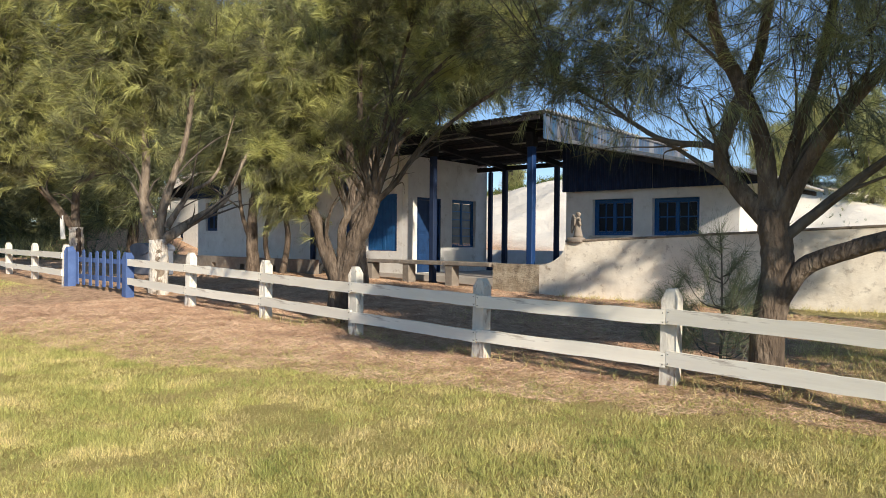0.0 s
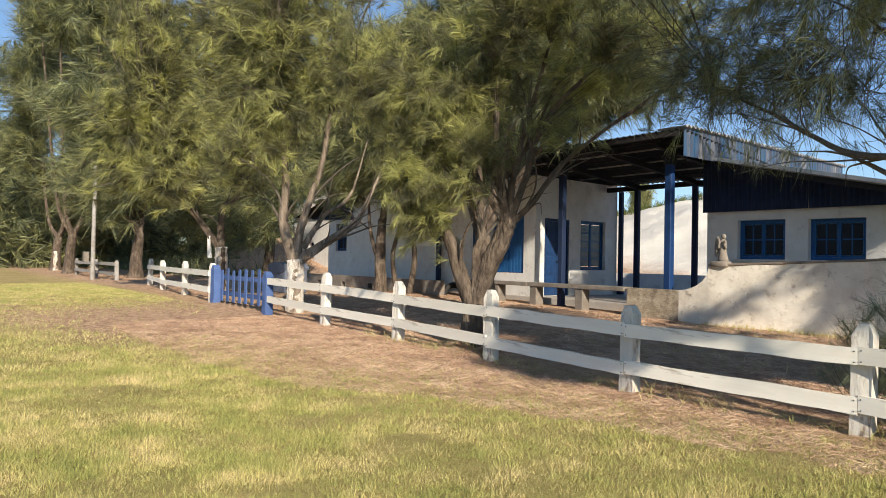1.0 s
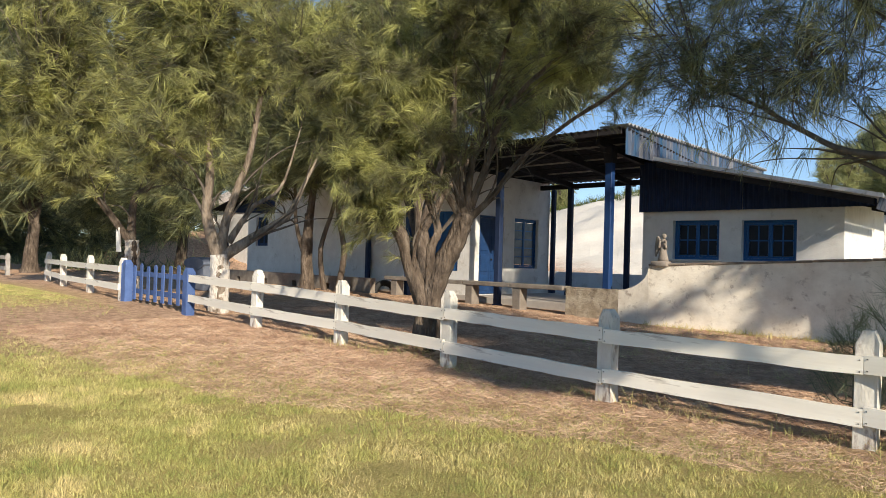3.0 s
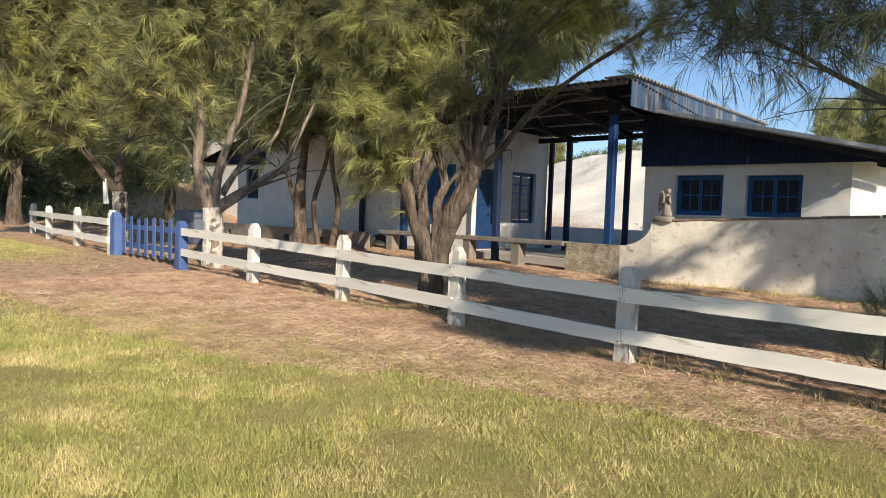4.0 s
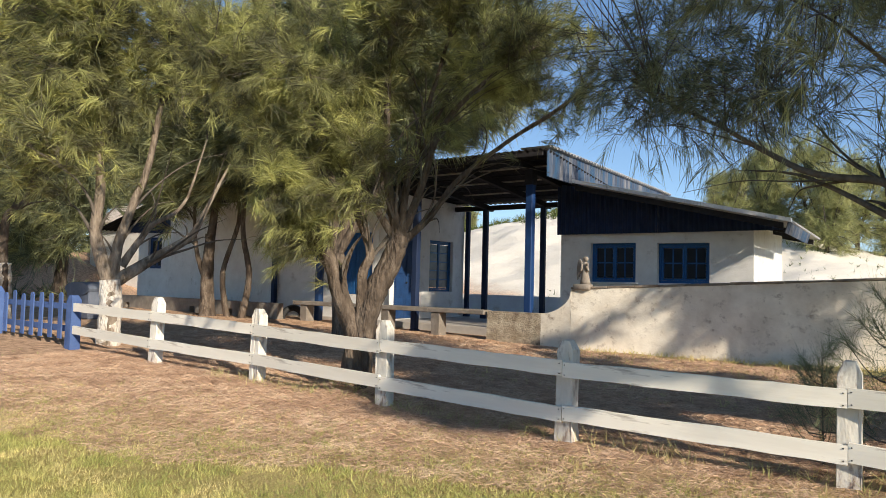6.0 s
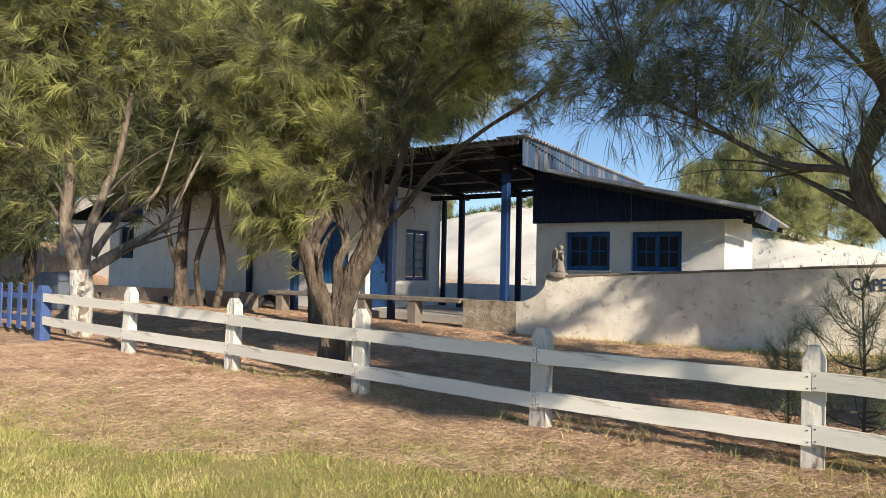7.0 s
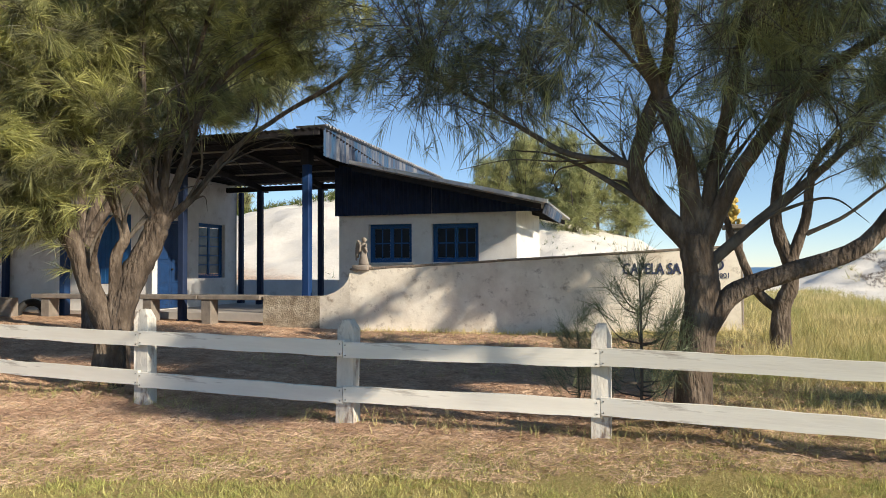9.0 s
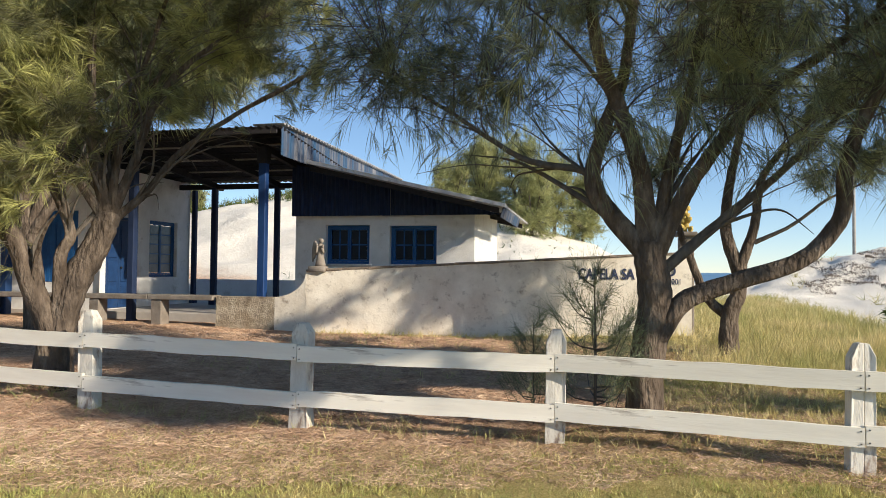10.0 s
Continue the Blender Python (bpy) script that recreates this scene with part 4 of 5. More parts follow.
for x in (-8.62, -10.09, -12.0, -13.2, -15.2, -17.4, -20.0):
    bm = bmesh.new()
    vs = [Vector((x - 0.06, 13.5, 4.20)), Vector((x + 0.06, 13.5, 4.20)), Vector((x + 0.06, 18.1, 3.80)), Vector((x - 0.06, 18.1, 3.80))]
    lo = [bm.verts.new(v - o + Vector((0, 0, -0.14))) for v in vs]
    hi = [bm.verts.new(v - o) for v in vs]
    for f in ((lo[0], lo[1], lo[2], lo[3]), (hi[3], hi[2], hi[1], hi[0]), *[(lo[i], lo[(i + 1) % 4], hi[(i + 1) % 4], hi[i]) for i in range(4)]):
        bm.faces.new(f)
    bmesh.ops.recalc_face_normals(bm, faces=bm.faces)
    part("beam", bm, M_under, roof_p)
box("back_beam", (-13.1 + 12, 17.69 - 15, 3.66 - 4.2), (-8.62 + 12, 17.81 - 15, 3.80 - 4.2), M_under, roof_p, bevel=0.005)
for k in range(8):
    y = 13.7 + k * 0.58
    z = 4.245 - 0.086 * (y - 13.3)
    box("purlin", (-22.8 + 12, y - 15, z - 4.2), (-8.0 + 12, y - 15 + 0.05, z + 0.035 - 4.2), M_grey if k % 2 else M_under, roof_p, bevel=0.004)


def column(x, y, z0, z1, w, material, label):
    c = thing("porch_post", label, "post", (x, y, z0), "porch posts")
    box("shaft", (-w / 2, -w / 2, 0), (w / 2, w / 2, z1 - z0), material, c, bevel=0.015)
    box("shoe", (-w / 2 - 0.02, -w / 2 - 0.02, 0), (w / 2 + 0.02, w / 2 + 0.02, 0.12), material, c, bevel=0.01)
    if z1 > 4.0:
        box("head_block", (-w / 2 - 0.015, -w / 2 - 0.04, z1 - z0 - 0.35), (w / 2 + 0.015, w / 2 + 0.04, z1 - z0 + 0.02), M_under, c, bevel=0.01)
    return c


# sunlit blue on the front post, porch shade painted as navy further in
column(-8.54, 13.95, 0.16, 4.05, 0.17, M_post_blue, "bright blue square timber porch post")
column(-11.72, 13.95, 0.16, 4.05, 0.16, M_navy, "dark blue square timber porch post")
column(-15.09, 13.95, 0.16, 4.05, 0.18, M_blue, "dark blue square timber porch post")
column(-12.0, 17.75, 0.42, 3.72, 0.15, M_navy, "shaded navy timber back post")
column(-10.09, 17.75, 0.42, 3.72, 0.14, M_navy, "shaded navy timber back post")
column(-13.0, 18.33, 0.42, 3.72, 0.13, M_navy, "shaded navy timber corner post")
column(-17.33, 14.28, 0.16, 4.0, 0.14, M_navy, "dark timber post before the white front wall")

# walls of the main house
mw = part("wall_house_side", wall_mesh((-13.32, 18.25, 0.3), (0, -1), 3.85, 3.9, 0.22, [(2.35, 3.45, 0.43, 2.70), (0.6, 1.82, 1.19, 2.71)], 0.3), M_plaster)
tagged(mw, "whitewashed porch wall with door and window", "wall", kind="structure")
fwall = part("wall_house_front", wall_mesh((-23.0, 14.4, 0.3), (1, 0), 9.67, 3.9, 0.22, [(8.16, 9.45, 1.07, 2.80)], 0.3), M_plaster)
tagged(fwall, "whitewashed front wall of the main house", "wall", kind="structure")
door("door_1", "dark blue panelled double door onto the porch", (-13.1, 14.80, 0.435), (0, 1), 1.10, 2.26, M_blue)
# panes carry a painted grey-blue reflection
window("window_3", "blue many-paned double window on the porch", (-13.1, 16.43, 1.19), (0, 1), 1.22, 1.52, 2, 5, 1, M_bright, M_pane)
sh = thing("window_4", "bright blue closed board shutters", "window", (-14.84, 14.4, 1.07), kind="structure")
for i in range(2):
    lf = box("shutter_leaf", (0.01 + i * 0.64, 0.06, 0.01), (0.635 + i * 0.64, 0.09, 1.72), M_bright, sh, bevel=0.005)
    for k in range(5):
        box("board", (0.02 + i * 0.64 + k * 0.121, 0.045, 0.02), (0.133 + i * 0.64 + k * 0.121, 0.0595, 1.71), M_bright, lf, bevel=0.006)
# left, gabled end of the house
lwall = part("wall_left_bay", wall_mesh((-25.95, 15.0, 0.0), (1, 0), 2.95, 3.4, 0.2, [(0.62, 1.52, 1.73, 2.90), (2.08, 2.78, 0.45, 2.90)], 0.0), M_plaster)
tagged(lwall, "whitewashed wall of the left gabled bay", "wall", kind="structure")
window("window_5", "small dark blue window in the left bay", (-25.33, 15.0, 1.73), (1, 0), 0.9, 1.17, 2, 2, 1, M_blue, M_glass)
door("door_2", "dark blue door in the left bay", (-23.87, 15.0, 0.455), (1, 0), 0.70, 2.44, M_blue, 1)
roof_l = thing("roof_left_bay", "dark low gable roof over the left bay", "roof", (-25, 16, 3.4), kind="structure")
o = Vector((-25, 16, 3.4))
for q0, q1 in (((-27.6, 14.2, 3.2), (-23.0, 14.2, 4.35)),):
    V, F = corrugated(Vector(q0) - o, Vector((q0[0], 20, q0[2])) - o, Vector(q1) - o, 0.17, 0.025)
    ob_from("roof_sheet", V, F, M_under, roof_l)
    bm = bmesh.new()
    vs = [bm.verts.new(Vector(p) - o) for p in ((-27.3, 14.9, 3.15), (-23.0, 14.9, 3.0), (-23.0, 14.9, 4.25))]
    bm.faces.new(vs)
    for v in bmesh.ops.extrude_face_region(bm, geom=bm.faces[:])["geom"]:
        if isinstance(v, bmesh.types.BMVert):
            v.co.y += 0.06
    bmesh.ops.recalc_face_normals(bm, faces=bm.faces)
    part("gable_board", bm, M_navy, roof_l)
# far white house
fh = thing("far_house", "distant two-storey white house with a pale tiled roof", "house", (-42.6, 23, 0.3))
part("wall", wall_mesh((-2.5, 0, 0), (1, 0), 6.0, 4.4, 0.25, [(0.6, 1.3, 1.2, 2.2), (2.2, 3.0, 1.0, 2.2), (0.7, 1.3, 3.1, 3.8)], 0), M_plaster, fh)
box("back_room", (-2.4, 0.35, 0), (3.4, 4, 4.3), M_navy, fh)
bm = bmesh.new()
vs = [bm.verts.new(p) for p in ((-3.0, -0.5, 4.3), (4.0, -0.5, 4.3), (4.0, 2.2, 5.7), (-3.0, 2.2, 5.7))]
bm.faces.new(vs)
for v in bmesh.ops.extrude_face_region(bm, geom=bm.faces[:])["geom"]:
    if isinstance(v, bmesh.types.BMVert):
        v.co.z += 0.12
bmesh.ops.recalc_face_normals(bm, faces=bm.faces)
part("roof", bm, M_tile, fh)
# low wall behind the porch
bk = part("wall_back_yard", wall_mesh((-19.0, 22.2, 0.0), (1, 0), 10.3, 1.05, 0.2, [], 0.0), M_plaster)
tagged(bk, "low grey wall at the back of the yard", "wall", kind="structure")
# rendered box behind the gate
tk = bmesh.new()
add_box(tk, (-0.75, -0.5, 0), (0.75, 0.5, 0.95), 0.04)
prof = bmesh.ops.create_cone(tk, cap_ends=True, segments=24, radius1=0.8, radius2=0.8, depth=1.08, matrix=Matrix.Translation((0, 0, 0.86)) @ pose(0, 0, 0, 90, 0, 0) @ Matrix.Diagonal((1, 0.25, 1, 1)))
tank = part("water_tank", tk, M_tank)
tank.location = (-18.3, 9.3, gz(-18.3, 9.3))
tank.scale = (0.72, 0.72, 0.85)
tagged(tank, "blue-grey rendered tank with a bowed lid", "tank")
# half-buried tyre
ty = bmesh.new()
n1, n2 = 20, 8
vv = [[ty.verts.new(((0.3 + 0.09 * math.cos(2 * math.pi * j / n2)) * math.cos(math.pi * i / (n1 - 1)), 0.09 * math.sin(2 * math.pi * j / n2), (0.3 + 0.09 * math.cos(2 * math.pi * j / n2)) * math.sin(math.pi * i / (n1 - 1)))) for j in range(n2)] for i in range(n1)]
for i in range(n1 - 1):
    for j in range(n2):
        ty.faces.new((vv[i][j], vv[i + 1][j], vv[i + 1][(j + 1) % n2], vv[i][(j + 1) % n2]))
tyre = part("half_tyre", ty, M_dark, smooth=True)
tyre.matrix_basis = pose(-15.9, 13.75, gz(-15.9, 13.7), 0, 0, 70)
tagged(tyre, "black half tyre set upright in the soil", "tyre")
# utility poles
for px, py, ph, r in ((-30.0, 6.45, 4.9, 0.09), (13.9, 45.0, 7.2, 0.10)):
    ut = thing("utility_pole", "slender weathered utility pole", "pole", (px, py, gz(px, py) - 0.3))
    V, F = tube(np.array([(0, 0, 0), (0, 0, ph * 0.5), (0.03, 0, ph)]), r, r * 0.75, 10)
    ob_from("shaft", V, F, M_grey, ut, smooth=True)
    if px < 0:
        box("meter_box", (-0.42, -0.3, 1.0), (-0.1, -0.12, 1.42), M_conc, ut)

# ---------------------------------------------------------------- trees
# clouds drawn above z 4.8 stay out of view, added to shade the yard
right_clouds = [((-0.45, 10.5, 6.0), (1.6, 1.2, 0.6), 70), ((-2.4, 10.2, 6.1), (1.4, 1.2, 0.6), 50), ((-4.7, 8.3, 4.4), (1.2, 0.9, 0.5), 26), ((-4.2, 8.2, 4.1), (1.1, 0.9, 0.45), 22), ((-3.9, 8.3, 3.8), (0.9, 0.8, 0.55), 34), ((-3.0, 8.1, 3.5), (0.8, 0.8, 0.5), 34), ((-2.5, 8.0, 4.2), (0.9, 0.9, 0.6), 34), ((-1.9, 8.3, 3.25), (0.6, 0.6, 0.5), 20),
                ((-1.3, 7.6, 4.2), (0.9, 0.9, 0.6), 36), ((-0.5, 7.8, 3.7), (0.8, 0.8, 0.6), 30), ((0.1, 7.7, 3.8), (0.9, 0.9, 0.6), 34), ((0.8, 7.5, 3.8), (0.9, 0.9, 0.7), 34),
                ((-0.1, 7.4, 2.85), (0.5, 0.5, 0.4), 16), ((0.6, 7.6, 2.8), (0.6, 0.6, 0.5), 16), ((-3.3, 8.2, 4.6), (1.2, 1.0, 0.6), 30), ((0.0, 8.0, 5.2), (2.4, 1.8, 0.9), 60),
                ((1.9, 7.4, 3.6), (1.0, 0.9, 0.9), 30), ((-1.0, 7.2, 2.6), (0.25, 0.25, 0.25), 4),
                ((-2.6, 6.2, 5.6), (1.8, 1.1, 0.5), 50), ((-0.4, 6.3, 5.6), (1.8, 1.2, 0.5), 44), ((-4.3, 7.2, 5.9), (1.3, 1.2, 0.5), 40),
                ((-2.0, 7.6, 6.3), (2.8, 2.0, 0.7), 80), ((-1.6, 5.4, 5.7), (2.4, 0.9, 0.5), 50)]
right_clouds = [(c, r, max(4, int(n * (0.52 if c[2] < 4.8 else 0.9)))) for c, r, n in right_clouds]
tree("large forked casuarina with a sweeping low limb beside the fence", (-1.15, 7.88, 0.0), [
    ([(-1.15, 7.88, -0.1), (-1.14, 7.88, 0.53), (-1.05, 7.87, 1.10), (-1.09, 7.88, 1.50), (-1.11, 7.88, 1.76)], 0.178, 0.155),
    ([(-1.10, 7.88, 1.60), (-1.46, 7.90, 2.00), (-1.67, 7.95, 2.39), (-1.54, 8.1, 2.98), (-1.34, 8.2, 3.56), (-1.20, 8.3, 4.6)], 0.105, 0.05),
    ([(-1.60, 7.93, 2.33), (-1.78, 7.96, 2.50), (-2.31, 7.97, 2.61), (-2.74, 8.01, 2.86), (-3.26, 8.05, 3.23), (-3.94, 8.10, 3.63)], 0.045, 0.015),
    ([(-1.12, 7.88, 1.70), (-1.20, 7.85, 2.49), (-1.43, 7.75, 3.15), (-1.63, 7.6, 3.70), (-1.72, 7.5, 4.5)], 0.10, 0.05),
    ([(-1.03, 7.87, 1.65), (-0.66, 7.84, 2.41), (-0.14, 7.80, 3.07), (0.46, 7.75, 3.52), (1.3, 7.6, 4.1)], 0.085, 0.03),
    ([(-1.03, 7.87, 0.78), (-0.77, 7.85, 1.14), (-0.30, 7.81, 1.34), (0.30, 7.77, 1.57), (0.63, 7.74, 1.97), (0.66, 7.70, 2.42), (0.83, 7.65, 2.95), (1.25, 7.55, 3.7)], 0.100, 0.055),
    ([(-0.98, 7.9, 1.45), (-0.35, 7.95, 2.01), (0.11, 8.0, 2.39), (0.60, 8.05, 2.88), (1.2, 8.1, 3.5)], 0.055, 0.02),
    ([(-1.07, 7.87, 1.68), (-0.90, 7.95, 2.48), (-0.66, 8.05, 3.44), (-0.5, 8.1, 4.6)], 0.075, 0.035),
], right_clouds, 11, needle=0.40, count=20, tufts=6, width=0.0062, spread=0.34, bend=0.4, material=M_needle2, clump=0.66, hang=0.5, droop=0.55, boughs=24, boughs_long=0.8, size=0.80, pivot=(-1.7, 0.79, 1.44), group="casuarinas along the fence")

tree("smaller forked casuarina in the dry meadow", (0.47, 12.28, 0.0), [
    ([(0.48, 12.28, -0.1), (0.51, 12.27, 0.74), (0.63, 12.25, 1.10), (0.66, 12.24, 1.55)], 0.14, 0.11),
    ([(0.66, 12.24, 1.45), (0.47, 12.28, 2.10), (0.52, 12.27, 2.83), (0.69, 12.24, 3.74), (0.86, 12.21, 4.92)], 0.10, 0.04),
    ([(0.51, 12.27, 0.74), (0.18, 12.34, 1.05), (-0.12, 12.39, 1.83), (-0.33, 12.43, 2.49)], 0.085, 0.04),
    ([(0.64, 12.25, 1.45), (0.88, 12.20, 2.19), (1.01, 12.18, 2.99), (1.56, 12.07, 3.67), (2.01, 11.99, 4.08)], 0.085, 0.03),
    ([(0.88, 12.20, 1.92), (1.39, 12.10, 2.18), (1.92, 12.00, 2.60), (2.44, 11.91, 2.84)], 0.035, 0.012)],
    # the last cloud, high and out of view, is added to shade the porch
    [((1.2, 12.1, 4.6), (1.8, 1.4, 1.0), 60), ((2.3, 11.9, 3.3), (0.8, 0.7, 0.5), 22), ((-0.3, 12.4, 3.8), (0.9, 0.9, 0.8), 24), ((3.3, 11.2, 4.4), (1.4, 1.0, 0.9), 46), ((4.7, 10.6, 5.2), (1.4, 1.0, 0.9), 36), ((0.6, 13.0, 5.4), (1.7, 0.9, 0.7), 50), ((1.2, 12.3, 6.5), (1.7, 1.0, 0.7), 26), ((0.5, 11.3, 7.6), (1.9, 1.3, 0.9), 150)],
    12, needle=0.50, count=28, tufts=9, width=0.009, material=M_needle2, hang=0.5, droop=0.5, clump=0.26, thin=0.46, group="casuarinas along the fence")

# the cloud at z 8.3 is out of view, added to shade the house
centre_clouds = [((-11.6, 9.6, 3.4), (1.0, 0.8, 0.9), 34), ((-11.5, 10.1, 4.8), (1.2, 1.0, 0.8), 40), ((-11.0, 11.8, 6.0), (1.4, 1.3, 0.9), 44), ((-10.2, 13.6, 6.4), (1.3, 1.0, 0.8), 36),
                 ((-12.6, 9.4, 5.5), (1.3, 1.0, 0.9), 44), ((-8.9, 14.0, 6.3), (1.2, 0.9, 0.7), 34), ((-8.0, 14.3, 5.7), (1.0, 0.8, 0.6), 26), ((-10.6, 10.6, 4.0), (0.8, 0.7, 0.8), 20),
                 ((-11.9, 9.8, 2.7), (0.6, 0.6, 0.6), 22), ((-13.4, 9.4, 6.8), (1.6, 1.4, 1.0), 40), ((-10.8, 11.6, 7.6), (2.5, 2.0, 1.0), 60), ((-12.0, 10.8, 5.9), (1.2, 1.0, 1.0), 30),
                 ((-9.6, 12.9, 4.9), (0.9, 0.8, 0.5), 15), ((-8.0, 13.6, 7.0), (1.5, 1.0, 0.8), 30), ((-13.4, 11.8, 5.4), (1.4, 1.2, 1.0), 48), ((-14.8, 11.4, 6.4), (1.4, 1.2, 1.0), 30), ((-14.6, 12.2, 5.0), (2.2, 0.8, 0.9), 84), ((-8.6, 11.0, 8.3), (2.2, 1.8, 0.9), 56), ((-12.4, 10.4, 2.2), (0.45, 0.4, 0.45), 9)]
centre_clouds = [(c, r, max(4, int(n * (0.55 if c[0] > -11.3 and c[2] < 7.2 else 1.0)))) for c, r, n in centre_clouds]
tree("many-stemmed casuarina with yellow-green hanging foliage", (-11.4, 11.5, 0.0), [
    ([(-11.40, 11.50, -0.1), (-11.25, 11.63, 0.88), (-10.96, 11.90, 1.76), (-10.78, 12.07, 2.42)], 0.31, 0.22),
    ([(-11.41, 11.48, 0.1), (-11.71, 11.21, 1.10), (-11.91, 11.02, 1.94), (-12.15, 10.80, 2.54), (-12.31, 10.66, 3.6)], 0.22, 0.09),
    ([(-11.37, 11.52, 0.3), (-11.32, 11.45, 1.61), (-11.17, 11.5, 2.12), (-11.46, 11.2, 3.21), (-11.77, 10.9, 4.40), (-12.23, 10.5, 5.09)], 0.12, 0.05),
    ([(-10.80, 12.06, 2.36), (-11.00, 11.86, 3.61), (-11.05, 11.81, 5.09), (-11.03, 11.83, 7.2)], 0.12, 0.05),
    ([(-10.78, 12.08, 2.36), (-10.47, 12.35, 3.54), (-10.14, 12.65, 4.94), (-9.34, 13.2, 6.03), (-8.41, 13.9, 6.90)], 0.10, 0.03),
    ([(-10.77, 12.07, 2.30), (-10.22, 12.4, 2.93), (-9.73, 12.7, 3.73), (-8.81, 13.2, 4.57), (-7.77, 13.9, 5.44), (-7.11, 14.3, 6.1)], 0.08, 0.02),
    ([(-10.78, 12.06, 2.40), (-10.66, 12.17, 3.89), (-10.35, 12.46, 5.54), (-10.02, 12.76, 7.2)], 0.085, 0.035),
    ([(-10.89, 11.96, 2.45), (-11.47, 11.42, 3.70), (-11.96, 10.98, 4.87), (-12.95, 10.07, 5.61), (-13.99, 9.11, 6.09)], 0.08, 0.03),
    ([(-10.85, 12.0, 2.40), (-10.9, 12.3, 3.6), (-10.6, 12.9, 5.0), (-10.3, 13.5, 6.4)], 0.06, 0.03)],
    centre_clouds, 21, needle=0.40, count=40, tufts=7, width=0.0100, spread=0.42, clump=0.62, thin=0.85, boughs=80, boughs_long=1.25, bend=0.2, size=0.53, pivot=(-1.6, 0.64, 1.44), group="casuarinas along the fence")

mid_clouds = [((-16.0, 7.4, 7.0), (1.8, 1.4, 1.0), 50), ((-16.3, 6.9, 5.3), (1.2, 0.9, 0.9), 36), ((-15.5, 7.4, 4.5), (1.0, 0.8, 0.7), 28), ((-15.2, 8.6, 6.9), (1.4, 1.2, 1.0), 40), ((-14.5, 9.6, 6.1), (1.2, 1.0, 0.9), 34),
              ((-15.4, 8.2, 5.8), (1.3, 1.0, 0.9), 34), ((-16.8, 6.8, 3.9), (0.8, 0.6, 0.5), 14), ((-15.0, 8.5, 8.6), (2.4, 2.0, 1.0), 50), ((-17.6, 7.2, 6.2), (1.4, 1.2, 1.2), 36), ((-16.0, 8.0, 10.2), (3.0, 2.2, 1.4), 60)]
tree("forked casuarina with a whitewashed trunk base near the gate", (-15.6, 8.25, 0.2), [
    ([(-15.58, 8.28, 0.1), (-15.57, 8.30, 0.8), (-15.60, 8.27, 1.35)], 0.23, 0.19),
    ([(-15.60, 8.25, 1.25), (-15.75, 7.98, 2.31), (-15.69, 8.0, 3.29), (-15.73, 7.9, 4.48), (-15.84, 7.7, 6.8)], 0.14, 0.05),
    ([(-15.58, 8.29, 1.25), (-15.54, 8.36, 2.11), (-15.42, 8.58, 2.98), (-15.28, 8.84, 4.00), (-15.14, 9.09, 6.2)], 0.12, 0.05),
    ([(-15.55, 8.30, 1.30), (-15.19, 9.01, 1.85), (-14.86, 9.61, 2.33), (-14.75, 9.81, 2.73), (-14.6, 10.0, 3.3), (-14.4, 10.3, 4.1)], 0.125, 0.018),
    ([(-15.50, 8.43, 1.65), (-15.25, 8.89, 2.52), (-14.93, 9.48, 3.08), (-14.72, 9.87, 4.6)], 0.08, 0.012)],
    mid_clouds, 31, needle=0.42, count=42, tufts=7, width=0.0115, spread=0.42, bend=0.2, bark=M_sunlit_bark, limb_bark=M_sunlit_bark, lime_to=1.5, clump=0.85, thin=0.66, boughs=20, size=0.80, pivot=(-1.6, 0.64, 1.44), group="casuarinas along the fence")

left_clouds = [((-25.3, 8.5, 7.8), (2.2, 1.6, 1.5), 50), ((-25.9, 7.1, 4.9), (1.6, 1.1, 1.1), 36), ((-25.2, 8.2, 4.2), (1.2, 0.9, 0.8), 26), ((-24.5, 9.8, 6.2), (1.6, 1.3, 1.2), 40), ((-26.2, 6.2, 6.5), (1.8, 1.2, 1.3), 40),
               ((-25.7, 7.5, 9.6), (2.8, 2.2, 1.4), 60), ((-27.5, 6.0, 4.4), (1.3, 1.0, 1.2), 30), ((-22.8, 10.2, 8.2), (2.0, 1.6, 1.4), 46), ((-25.0, 8.5, 12.0), (3.4, 2.6, 1.8), 60), ((-21.5, 9.5, 11.0), (2.4, 2.0, 1.6), 40)]
tree("casuarina with a whitewashed base and drooping crown", (-24.8, 9.84, 0.3), [
    ([(-24.80, 9.85, 0.15), (-24.80, 9.84, 1.0), (-24.81, 9.82, 1.75)], 0.27, 0.2),
    ([(-24.81, 9.82, 1.65), (-25.15, 8.95, 2.94), (-25.40, 8.28, 3.75), (-25.80, 7.25, 6.0)], 0.13, 0.05),
    ([(-24.81, 9.82, 1.65), (-24.78, 9.88, 3.19), (-24.57, 10.44, 4.09), (-24.44, 10.76, 7.6)], 0.15, 0.06)],
    left_clouds, 41, needle=0.54, count=40, tufts=7, width=0.0165, spread=0.42, bend=0.2, thin=0.75, boughs=10, lime_to=1.8, clump=0.75, size=0.72, pivot=(-1.6, 0.64, 1.44), group="casuarinas along the fence")

